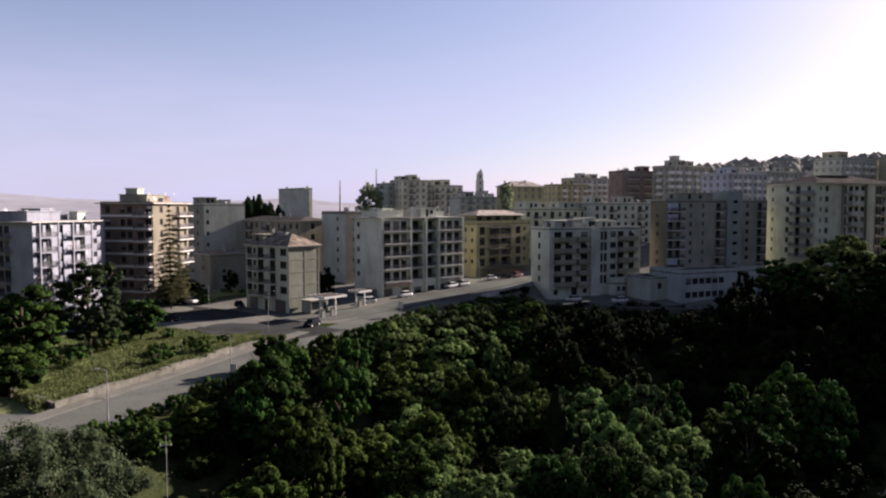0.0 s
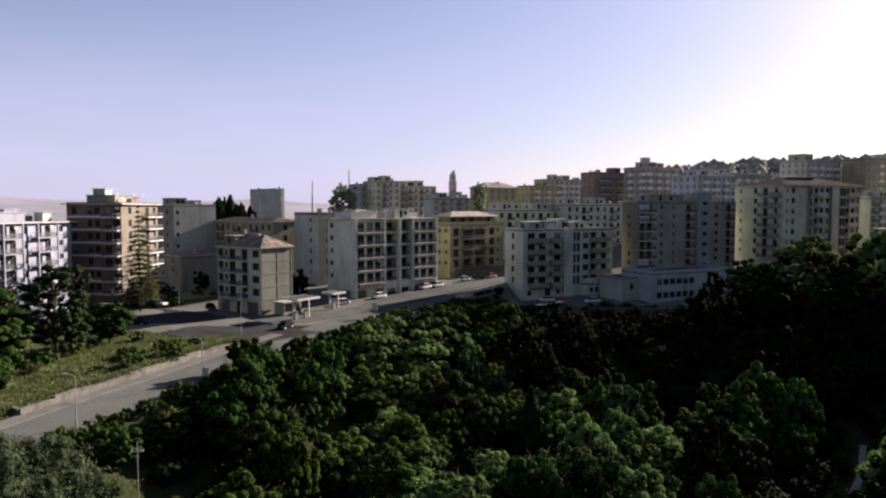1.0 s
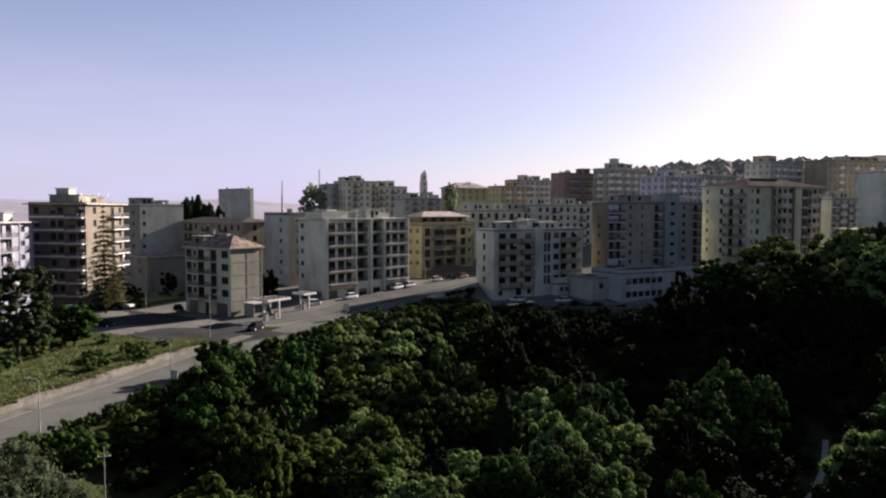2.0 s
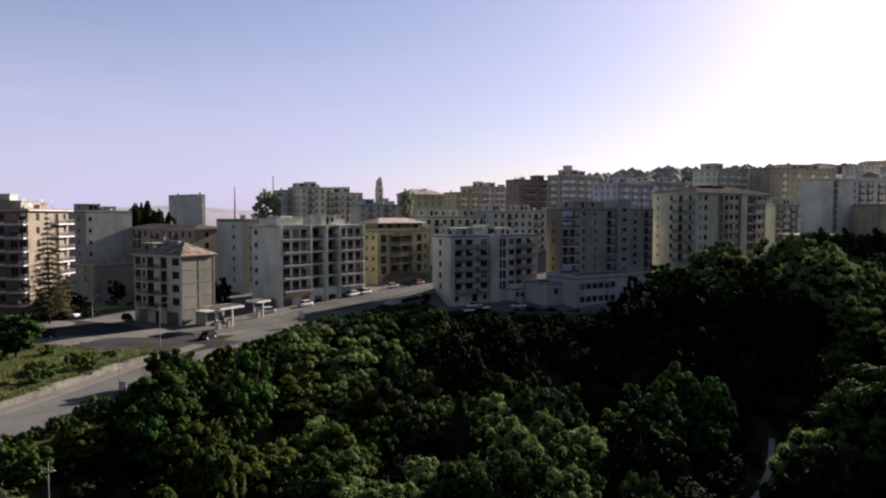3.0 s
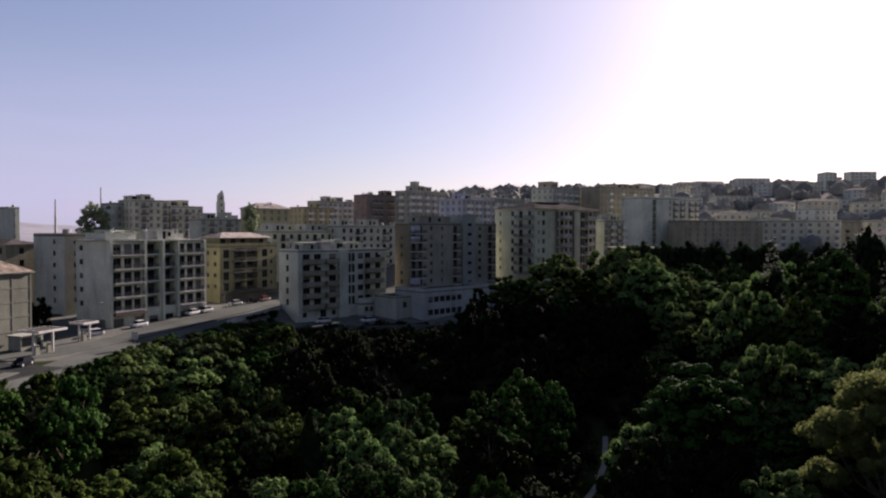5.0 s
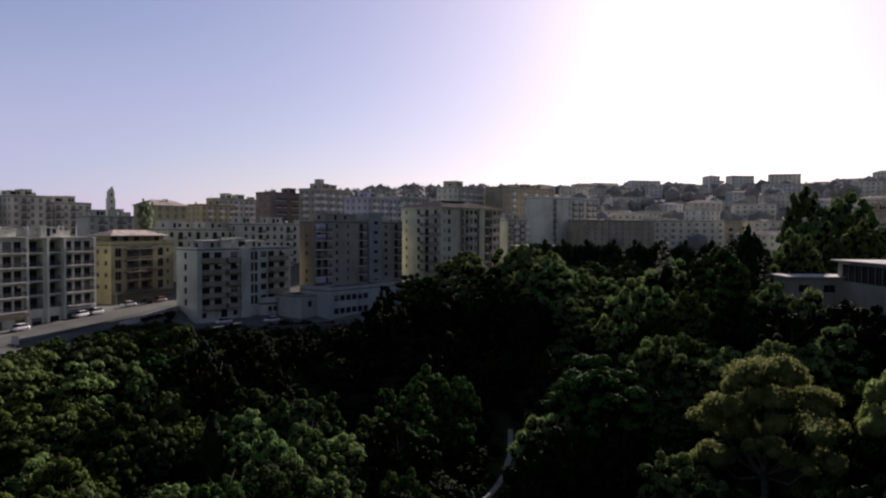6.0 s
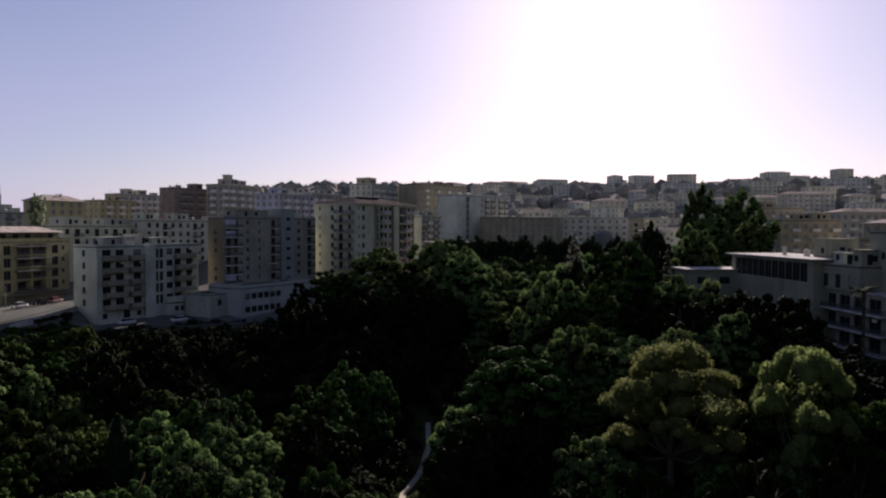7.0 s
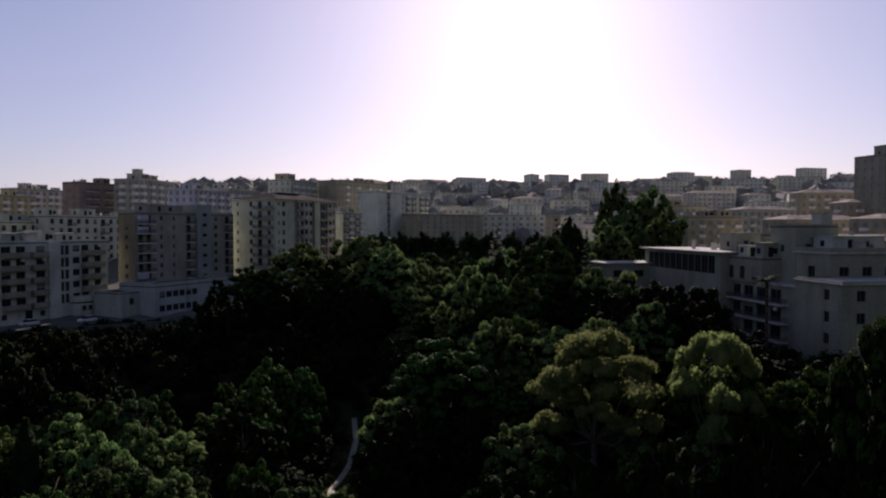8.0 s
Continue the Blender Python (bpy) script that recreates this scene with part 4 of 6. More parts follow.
# institution in the park
block("pale grey institutional wing with small windows", 104.0, 33.7, 0.0, -35, 18, 10.4, 13.0, 3, 3.4, M_INST, right=[(3, 1.4, "w"), (8, 1.4, "w"), (14, 1.4, "w")], left=[(7.2, 1.2, "w")], seed=41, name="institute_building", extras=0, parapet=0.25, over=0.35, deep=10)
b = block("pale institutional wing with long balconies over the trees", 115.3, 44.0, -1, -35, 13, 25.3, 11.4, 3, 3, M_INST, right=[], left=[(4, 2.6, "d"), (8, 2.6, "d"), (12, 2.6, "d"), (16, 2.6, "d"), (20, 2.6, "d"), (12, 23, "n")], seed=42, name="institute_building", extras=0, parapet=0.0, over=0.5, deep=10, chance=0.1)
b = block("white institutional pavilion with a long dark window band", 123.6, 60.5, 0, -35, 12, 33, 16.4, 1, 12.0, M_INST, right=[(3, 1.4, "d"), (8, 1.4, "d")], left=[(3.2 + 2.65 * i, 2.6, "V") for i in range(11)], seed=43, name="institute_building", extras=0, parapet=0.0, over=1.1, deep=10, chance=0.0)
roof_box(b, 5, 3, 26.67, 5, 6, 3.4, M_INST)
tank(b, 6, 13, 26.67), tank(b, 9, 15, 26.67), chimney(b, 4, 18, 26.67, 1.6)
b = block("set-back institutional storey with terrace doors", 119.0, 51.0, 11.67, -35, 9, 12.0, 15.5, 1, 0.1, M_INST, right=[], left=[(2.4, 1.4, "d"), (6.0, 1.4, "d"), (9.8, 1.4, "d")], seed=45, name="institute_building", extras=0, parapet=0.3, deep=0.0, chance=0.1)
for x, y, w, d, h, mt in ((1.0, 1.0, 3.0, 2.4, 2.6, M_INST), (4.6, 3.0, 3.4, 3.0, 3.4, M_INST), (1.2, 6.4, 2.2, 2.8, 2.0, M_PALE), (5.2, 8.0, 2.6, 2.6, 2.4, M_INST)):
    roof_box(b, x, y, 4.1, w, d, h, mt, "roof_hut")
for x, y in ((2, 4.4), (3.4, 10.6), (7.8, 7)):
    antenna(b, x, y, 4.1, 2.4)
tank(b, 6.0, 1.4, 4.1), chimney(b, 3.6, 5.2, 4.1, 1.5)
b = block("tall blank institutional stair block", 119.8, 45.8, 0.0, -35, 8, 7.0, 21.2, 1, 16.0, M_INST, right=[(2.5, 1.2, "w"), (5.5, 1.2, "w")], left=[(3.5, 1.0, "s")], seed=46, name="institute_building", extras=2, parapet=0.3, deep=10, chance=0.0)
b = block("institutional wing with a corniced parapet and roof terrace", 114.9, 38.8, 0.0, -35, 13.5, 8.4, 17.0, 1, 12.5, M_INST, right=[(2.5, 1.5, "d"), (6.5, 1.5, "d"), (10.5, 1.5, "d")], left=[(4.0, 1.5, "d")], seed=47, name="institute_building", extras=3, parapet=0.7, over=0.4, deep=10, chance=0.0)
roof_box(b, 3.0, 3.6, 27.25, 9.5, 4.4, 2.4, M_PALE)
b = block("pale institutional block with a bright flat roof", 131.0, 31.0, 0.0, -35, 22, 12, 15.6, 1, 11.0, M_INST, right=[(3 + 4 * i, 1.5, "w") for i in range(5)], left=[(4, 1.5, "w"), (8, 1.5, "w")], seed=48, name="institute_building", extras=3, parapet=0.0, over=0.8, deep=10, chance=0.0)
block("low flat-roofed hall with a bright roof", 132.5, 91.7, 4, -35, 13, 9, 12.9, 1, 5, M_INST, right=[(3, 2.4, "w"), (8, 2.4, "w")], left=[(4.5, 3, "w")], seed=44, name="hall_building", extras=0, parapet=0.0, over=0.8, deep=8)
# houses past the institution
rng = random.Random(9)
for i, (a, d, w, h, mat) in enumerate(((66, 205, 26, 12, M_DULL), (72, 190, 22, 11, M_DULL), (69, 250, 34, 17, M_TAN), (62, 262, 20, 18, M_TAN), (75, 240, 26, 17, M_TAN), (73, 300, 30, 24, M_TAN), (66, 310, 26, 22, M_PALE), (60, 320, 24, 24, M_TAN), (78, 205, 24, 12, M_DULL), (56, 330, 22, 22, M_HAZE1), (70, 340, 26, 30, M_TAN), (77, 330, 26, 34, M_DULL))):
    x, y = d * math.sin(radians(a)), d * math.cos(radians(a))
    block("tiled apartment house above the park", x, y, h - 9, -35 + rng.uniform(-12, 12), w, 11, h + 7, 4, 2, mat, right=auto_cols(w, rng, "wb"), left=auto_cols(11, rng, "wb"),
          roof=rng.choice(("hip", "flat")), rise=1.5, seed=200 + i, far="joined", deep=8, extras=5, group="houses above the park")
b = block("dark tower on the ridge", 288, 76, 20, -30, 14, 14, 48, 8, 3, M_DULL, right=auto_cols(14, random, "w"), left=auto_cols(14, random, "w"), seed=60, far="joined", deep=10, extras=2)
roof_box(b, 4, 4, 38.3, 5, 5, 4, M_GREY)
# low roofed pavilion below the cream block
block("low red-brown pavilion with a pale roof edge", 132, 186, 8, 0, 14, 8, 17.6, 2, 3, M_BRICK, right=auto_cols(14, random, "w"), left=[], seed=63, far=True, over=0.9, parapet=0, extras=0, deep=8, name="pavilion")


# slender far tower, masts and the water tower on the ridge
def far_tower():
    ob = start(34.5, 649, 28, 15, "slender stone tower with a pointed stepped top", "bell_tower", "tower")
    # the tower takes a wall colour paled for haze
    s = Shape()
    s.box(-2.9, 2.9, -2.9, 2.9, 0, 22)
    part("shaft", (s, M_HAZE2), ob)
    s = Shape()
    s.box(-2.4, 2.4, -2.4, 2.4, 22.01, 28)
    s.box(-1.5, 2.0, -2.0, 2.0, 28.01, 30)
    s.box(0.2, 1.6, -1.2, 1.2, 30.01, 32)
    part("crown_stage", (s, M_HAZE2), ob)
    s = Shape()
    for z in (6, 12, 18, 24):
        s.box(-0.7, 0.7, -2.96 if z < 22 else -2.46, -2.902 if z < 22 else -2.402, z, z + 2.4)
    tagged(part("tower_glazing", (s, M_GLASS), ob), kind="stuff")


def mast(x, y, z, h):
    ob = start(x, y, z, 0, "tall slender steel mast on the skyline", "mast", "mast")
    s = Shape()
    s.tube((0, 0, 0), (0, 0, h * 0.6), 0.7, 0.5, 8)
    part("lower_pole", (s, M_CONC), ob)
    s = Shape()
    s.tube((0, 0, h * 0.6), (0, 0, h), 0.45, 0.3, 8)
    part("upper_pole", (s, M_CONC), ob)


far_tower()
mast(-40.3, 418, 20, 27)
mast(-61.8, 415, 20, 20)
ob = start(680, 556, 66, 0, "mushroom-shaped concrete water tower on the ridge", "water_tower", "tower")
s = Shape()
s.tube((0, 0, 0), (0, 0, 13), 1.6, 1.4, 10)
part("stem", (s, M_CONC), ob)
s = Shape()
s.tube((0, 0, 13), (0, 0, 16), 1.6, 4.6, 14)
s.tube((0, 0, 16), (0, 0, 18), 4.6, 4.4, 14)
part("bowl", (s, M_CONC), ob)


# hillside town: many small blocks up to the ridge
def hillside():
    rng = random.Random(5)
    # wall colours with the hillside haze already in them
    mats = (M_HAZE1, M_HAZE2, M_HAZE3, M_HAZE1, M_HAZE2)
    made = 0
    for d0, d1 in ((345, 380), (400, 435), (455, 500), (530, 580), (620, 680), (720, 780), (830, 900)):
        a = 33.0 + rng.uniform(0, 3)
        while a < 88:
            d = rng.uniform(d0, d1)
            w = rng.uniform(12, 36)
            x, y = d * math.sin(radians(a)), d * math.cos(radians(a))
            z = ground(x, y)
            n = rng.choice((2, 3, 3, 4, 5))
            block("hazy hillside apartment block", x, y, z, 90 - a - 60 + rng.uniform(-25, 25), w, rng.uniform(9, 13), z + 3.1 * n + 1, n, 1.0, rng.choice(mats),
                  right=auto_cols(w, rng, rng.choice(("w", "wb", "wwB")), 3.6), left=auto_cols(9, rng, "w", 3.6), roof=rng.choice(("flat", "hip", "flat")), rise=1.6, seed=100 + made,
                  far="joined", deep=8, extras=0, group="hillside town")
            made += 1
            a += math.degrees((w + rng.uniform(1, 12)) / d)


hillside()


# ================= trees =================
def crown_shape(rng, radius, height, puffs, leaf, per, core=True, flat=0.75, lift=0.0, size=(0.15, 0.36), low=-0.05):
    """A crown of many leafy puffs with gaps between them."""
    s = Shape()
    centres = []
    for i in range(puffs):
        for _ in range(20):
            u, w = rng.uniform(-1, 1), rng.uniform(0, 2 * math.pi)
            r = rng.uniform(0.42, 1.0) ** 0.5 * 0.80 * (1 + 0.5 * noise.noise((math.cos(w) * 1.3 + puffs, math.sin(w) * 1.3, u * 1.3 + radius)))
            p = Vector((math.cos(w) * math.sqrt(1 - u * u) * r * radius, math.sin(w) * math.sqrt(1 - u * u) * r * radius, (u * r * 0.5 + 0.5) * height * 0.86 + lift))
            k = radius * rng.uniform(size[0] * 0.7, size[1]) * (1.25 if i < puffs // 6 else 1.0)
            if all((p - c).length > 0.62 * (k + q) for c, q in centres):
                break
        centres.append((p, k))
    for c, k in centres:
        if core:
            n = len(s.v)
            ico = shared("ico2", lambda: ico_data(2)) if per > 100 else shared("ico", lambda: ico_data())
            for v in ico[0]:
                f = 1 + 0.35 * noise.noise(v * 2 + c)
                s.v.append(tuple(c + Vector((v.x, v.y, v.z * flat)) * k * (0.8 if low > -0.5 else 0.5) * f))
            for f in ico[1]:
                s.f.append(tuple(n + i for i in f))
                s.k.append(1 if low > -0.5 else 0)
        for _ in range(per):
            # low near zero keeps leaves on top, so undersides show the black core
            u, w = rng.uniform(low, 1), rng.uniform(0, 2 * math.pi)
            d = Vector((math.cos(w) * math.sqrt(1 - u * u), math.sin(w) * math.sqrt(1 - u * u), u))
            p = c + Vector((d.x, d.y, d.z * flat)) * k * (rng.uniform(0.80, 1.10) if low > -0.5 else rng.uniform(0.5, 1.35))
            leaf_card(s, rng, p, d, leaf * rng.uniform(0.6, 1.35))
    return s


def ico_data(level=1):
    bm = bmesh.new()
    bmesh.ops.create_icosphere(bm, subdivisions=level, radius=1)
    data = ([v.co.copy() for v in bm.verts], [tuple(v.index for v in f.verts) for f in bm.faces])
    bm.free()
    return data


def leaf_card(s, rng, p, d, size):
    """A small leaf spray, one triangle."""
    n = (d + Vector((rng.uniform(-0.28, 0.28), rng.uniform(-0.28, 0.28), rng.uniform(-0.2, 0.35)))).normalized()
    a = n.orthogonal()
    a.normalize()
    w = rng.uniform(0, 6.28)
    b = n.cross(a)
    a, b = a * math.cos(w) + b * math.sin(w), b * math.cos(w) - a * math.sin(w)
    k = len(s.v)
    s.v += [tuple(p - a * size), tuple(p + a * size * 0.7 - b * size * 0.75), tuple(p + a * size * 0.7 + b * size * 0.75)]
    s.f.append((k, k + 1, k + 2))
    s.k.append(0)


def trunk_shape(rng, height, r, spread, base=0.25):
    s = Shape()
    p, q = Vector((0, 0, -1.5)), Vector((rng.uniform(-0.1, 0.1), rng.uniform(-0.1, 0.1), height * 0.35))
    s.tube(p, q, r * 1.2, r * 0.8)
    tip = q + Vector((rng.uniform(-0.3, 0.3), rng.uniform(-0.3, 0.3), height * 0.4))
    s.tube(q, tip, r * 0.8, r * 0.25)
    for i in range(5):
        w = i * 2.4 + rng.uniform(-0.4, 0.4)
        st = q + (tip - q) * rng.uniform(0, 0.6)
        e = st + Vector((math.cos(w) * spread * 0.6, math.sin(w) * spread * 0.6, height * rng.uniform(0.15, 0.3)))
        s.tube(st, e, r * 0.45, r * 0.12, 5)
    return s


KINDS = {}


def tree_kind(name, seed, radius, height, puffs, leaf, per, mat, clear=0.25, flat=0.8, core=True, r=0.18, size=(0.11, 0.27), low=-0.05):
    """Unit: metres at scale one; the crown begins at clear times the height."""
    rng = random.Random(seed)
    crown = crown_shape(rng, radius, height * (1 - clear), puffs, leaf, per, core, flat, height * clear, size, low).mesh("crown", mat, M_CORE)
    trunk = trunk_shape(rng, height, r, radius).mesh("trunk", M_BARK, smooth=True)
    KINDS[name] = (crown, trunk, max(v.co.z for v in crown.vertices), radius)


def conifer_kind(name, seed, radius, height, tiers, leaf, per, mat, gap=0.0):
    """Whorls of drooping boughs round a straight stem."""
    rng = random.Random(seed)
    s = Shape()
    for i in range(tiers):
        f = (i + 0.5) / tiers
        z, rr = height * (0.12 + 0.88 * f), radius * (1 - f) ** 0.8 + 0.15
        boughs = max(4, int(8 * (1 - f) + 4))
        for j in range(boughs):
            w = 2 * math.pi * (j + rng.random()) / boughs
            ln = rr * rng.uniform(0.7, 1.1)
            for k in range(max(3, int(per * ln / radius))):
                t = rng.uniform(0.1, 1)
                p = Vector((math.cos(w) * ln * t, math.sin(w) * ln * t, z - 0.25 * ln * t * t + rng.uniform(-0.25, 0.25)))
                p += Vector((rng.uniform(-0.3, 0.3), rng.uniform(-0.3, 0.3), 0)) * ln * 0.5
                leaf_card(s, rng, p, Vector((0, 0, 1)), leaf * rng.uniform(0.7, 1.3))
    t = Shape()
    t.tube((0, 0, -1.5), (0, 0, height * 0.97), 0.22, 0.04)
    KINDS[name] = (s.mesh("crown", mat), t.mesh("trunk", M_BARK, smooth=True), height, radius)


def column_kind(name, seed, radius, height, leaf, n, mat):
    """A cypress: a tight column of sprays."""
    rng = random.Random(seed)
    s = Shape()
    for _ in range(n):
        f = rng.random()
        rr = radius * (math.sin(math.pi * min(1, f * 0.8 + 0.22)) ** 0.6) * rng.uniform(0.75, 1.05)
        w = rng.uniform(0, 6.283)
        leaf_card(s, rng, Vector((math.cos(w) * rr, math.sin(w) * rr, 0.3 + f * (height - 0.3))), Vector((math.cos(w), math.sin(w), 0.4)), leaf * rng.uniform(0.7, 1.3))
    s.tube((0, 0, 0.3), (0, 0, height * 0.55), radius * 0.5, radius * 0.5, 8)
    s.tube((0, 0, height * 0.55), (0, 0, height * 0.85), radius * 0.5, radius * 0.1, 8)
    t = Shape()
    t.tube((0, 0, -1.5), (0, 0, height * 0.5), 0.18, 0.08)
    KINDS[name] = (s.mesh("crown", mat), t.mesh("trunk", M_BARK, smooth=True), height, radius)


def umbrella_kind(name, seed, radius, height, lobes, leaf, mat, r=0.32):
    """A tall tree with bare forking limbs that each carry a rounded cluster of leafy puffs."""
    rng = random.Random(seed)
    s, t = Shape(), Shape()
    ico = shared("ico2", lambda: ico_data(2))
    fork = Vector((0.2, -0.1, height * 0.42))
    t.tube((0, 0, -1.5), fork, r * 1.25, r * 0.85, 9)
    for i in range(lobes):
        f = i / max(1, lobes - 1)
        w = i * 2.4 + rng.uniform(-0.5, 0.5)
        out = radius * (0.25 + 0.62 * math.sqrt(1 - f)) * rng.uniform(0.75, 1.05) if f < 0.93 else radius * 0.15
        z = height * (0.50 + 0.40 * f ** 0.7) + rng.uniform(-0.6, 0.6)
        tip = Vector((math.cos(w) * out, math.sin(w) * out, z))
        elbow = fork.lerp(tip, 0.5) + Vector((0, 0, -0.06 * height))
        t.tube(fork, elbow, r * 0.5, r * 0.34, 6, caps=False)
        t.tube(elbow, tip, r * 0.34, r * 0.12, 6, caps=False)
        size = radius * rng.uniform(0.26, 0.42)
        for j in range(11):
            u, a = rng.uniform(-0.25, 1), rng.uniform(0, 6.283)
            c = tip + Vector((math.cos(a) * math.sqrt(1 - u * u), math.sin(a) * math.sqrt(1 - u * u), u * 0.62)) * size * 0.75
            k = size * rng.uniform(0.32, 0.52)
            n = len(s.v)
            for v in ico[0]:
                s.v.append(tuple(c + Vector((v.x, v.y, v.z * 0.8)) * k * 0.72 * (1 + 0.35 * noise.noise(v * 2 + c))))
            for q in ico[1]:
                s.f.append(tuple(n + m for m in q))
                s.k.append(0)
            for _ in range(230):
                u, a = rng.uniform(-0.6, 1), rng.uniform(0, 6.283)
                d = Vector((math.cos(a) * math.sqrt(1 - u * u), math.sin(a) * math.sqrt(1 - u * u), u))
                leaf_card(s, rng, c + Vector((d.x, d.y, d.z * 0.8)) * k * rng.uniform(0.75, 1.15), d, leaf * rng.uniform(0.6, 1.3))
    crown = s.mesh("crown", mat)
    KINDS[name] = (crown, t.mesh("trunk", M_PALEBARK, smooth=True), max(v.co.z for v in crown.vertices), radius)


for k in range(3):
    tree_kind(f"broad{k}", 30 + k, 4.0, 8.5, 74, 0.13, 120, L_GREEN, clear=0.08)
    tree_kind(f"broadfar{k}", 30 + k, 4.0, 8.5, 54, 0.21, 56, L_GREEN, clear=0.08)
for k in range(2):
    tree_kind(f"olive{k}", 40 + k, 3.8, 8.2, 70, 0.13, 120, L_OLIVE, clear=0.08)
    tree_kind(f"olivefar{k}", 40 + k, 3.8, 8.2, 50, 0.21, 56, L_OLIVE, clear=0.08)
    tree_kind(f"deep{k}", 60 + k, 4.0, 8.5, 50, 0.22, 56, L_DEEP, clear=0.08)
tree_kind("silver", 42, 4.2, 8.0, 74, 0.12, 125, L_SILVER, clear=0.05, size=(0.09, 0.24))
tree_kind("willow", 52, 8.5, 11.0, 190, 0.13, 210, L_WILLOW, clear=0.05, size=(0.07, 0.16), low=-0.7)
tree_kind("tall0", 43, 4.2, 13.0, 90, 0.16, 120, L_GREEN, clear=0.1)
umbrella_kind("open", 44, 6.4, 20.0, 15, 0.13, L_OPEN)
umbrella_kind("openlow", 46, 6.0, 15.0, 11, 0.14, L_OPEN, r=0.26)
tree_kind("feather", 53, 4.6, 13.0, 190, 0.14, 90, L_SPRING, clear=0.04, size=(0.07, 0.16), low=-0.35)
tree_kind("skyline", 55, 4.6, 13.0, 130, 0.24, 60, L_SKYLINE, clear=0.1, size=(0.07, 0.18), low=-0.7)
for k in range(2):
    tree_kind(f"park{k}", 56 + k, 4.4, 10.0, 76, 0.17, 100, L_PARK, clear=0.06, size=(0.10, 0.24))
tree_kind("mound", 54, 6.0, 9.0, 120, 0.15, 130, L_GREEN, clear=0.04, size=(0.08, 0.20))
tree_kind("bigpale", 63, 8.5, 17.0, 170, 0.34, 70, L_PARK, clear=0.05, size=(0.08, 0.18), low=-0.4)
tree_kind("bigpark", 64, 8.5, 17.0, 170, 0.28, 100, L_PARK, clear=0.05, size=(0.08, 0.19))
tree_kind("bigdeep", 62, 8.5, 17.0, 170, 0.24, 110, L_GREEN, clear=0.05, size=(0.07, 0.18))
tree_kind("dark", 46, 5.5, 12.0, 60, 0.34, 80, L_DARK, clear=0.1)
tree_kind("bush0", 47, 2.6, 3.2, 20, 0.17, 80, L_GREEN, clear=0.02)
tree_kind("bush1", 48, 2.4, 3.0, 20, 0.17, 80, L_OLIVE, clear=0.02)
conifer_kind("cedar", 49, 4.2, 22.0, 30, 0.42, 34, L_DARK)
conifer_kind("larch", 59, 4.4, 22.0, 20, 0.30, 95, L_CEDAR)
conifer_kind("pine", 50, 5.0, 18.0, 18, 0.45, 46, L_DARK)
column_kind("cypress", 51, 1.3, 10.0, 0.35, 1500, L_DARK)


def tree(kind, x, y, height=None, width=None, z=None, label="", name="tree", group=""):
    crown, trunk, h0, r0 = KINDS[kind]
    sh = (height or h0) / h0
    sw = (width or r0 * sh) / r0
    ob = new(name)
    ob.matrix_basis = pose(x, y, ground(x, y) - 0.1 if z is None else z, 0, 0, random.uniform(0, 360)) @ Matrix.Diagonal((sw, sw, sh, 1))
    part("trunk", trunk, ob)
    part("crown", crown, ob)
    return tagged(ob, label or "leafy green tree in the wooded valley", "tree", group)


random.seed(7)
# wooded valley
def in_wood(x, y):
    s = x - road_x(y)
    d = math.hypot(x, y)
    if s < 8.5 or d < 34 or d > 170:
        return False
    a = math.degrees(math.atan2(x, y))
    if d > 160 and a < 8:
        return False
    if 20 < x < 100 and y > 171 - (0 if x < 50 else (x - 50) * 0.25) and a < 38:
        return False
    if x > 88 and y < 100 and x * 0.819 > 88:
        return False
    return True


PATH_LINE = [(38, 62), (40.8, 68), (46, 75), (53, 81), (58.1, 86.5), (66, 98)]


def near_path(x, y):
    """How far from the dirt path; the open strip before it counts too."""
    best = 99.0
    for (xa, ya), (xb, yb) in zip(PATH_LINE, PATH_LINE[1:]):
        for i in range(5):
            px, py = xa + (xb - xa) * i / 4, ya + (yb - ya) * i / 4
            for k in (1.0, 0.94, 0.88, 0.82):
                best = min(best, math.hypot(x - px * k, y - py * k) + (1 - k) * 12)
    return best


spots = []
tries = 0
while len(spots) < 380 and tries < 60000:
    tries += 1
    a, d = radians(random.uniform(-24, 80)), math.sqrt(random.uniform(36 ** 2, 165 ** 2))
    x, y = d * math.sin(a), d * math.cos(a)
    need = 3.5 + d * 0.017 + 2.2 * noise.noise((x * 0.07, y * 0.07, 9.0))
    if in_wood(x, y) and near_path(x, y) > 4.6 and math.hypot(x - -22.5, y - 54.8) > 6.5 and all((x - p[0]) ** 2 + (y - p[1]) ** 2 > need * need for p in spots):
        spots.append((x, y))
NAMES = {"bro": "broadleaf_tree", "oli": "yellow_leaved_tree", "sil": "grey_leaved_tree", "dee": "evergreen_or_shaded_tree", "dar": "evergreen_or_shaded_tree", "tal": "park_tree", "big": "spreading_tree", "ope": "spreading_tree", "mou": "broadleaf_tree", "par": "park_tree", "fea": "feathery_tree"}


def sight_limit(x, y):
    """Highest crown that leaves the road and the parking strip open to the camera's view."""
    a, d = math.degrees(math.atan2(x, y)), math.hypot(x, y)
    if -34 < a < -15.5:
        far = 69 + (a + 34) * 1.55
    elif -15.5 <= a <= -11.5:
        far = 129
    elif -11.5 < a < 8:
        far = 122 + (a + 15) * 2.7
    elif 8 <= a < 23:
        return 22.4 - 24.9 * d / 182
    else:
        return 99
    return 23 * (1 - d / far) - 0.6


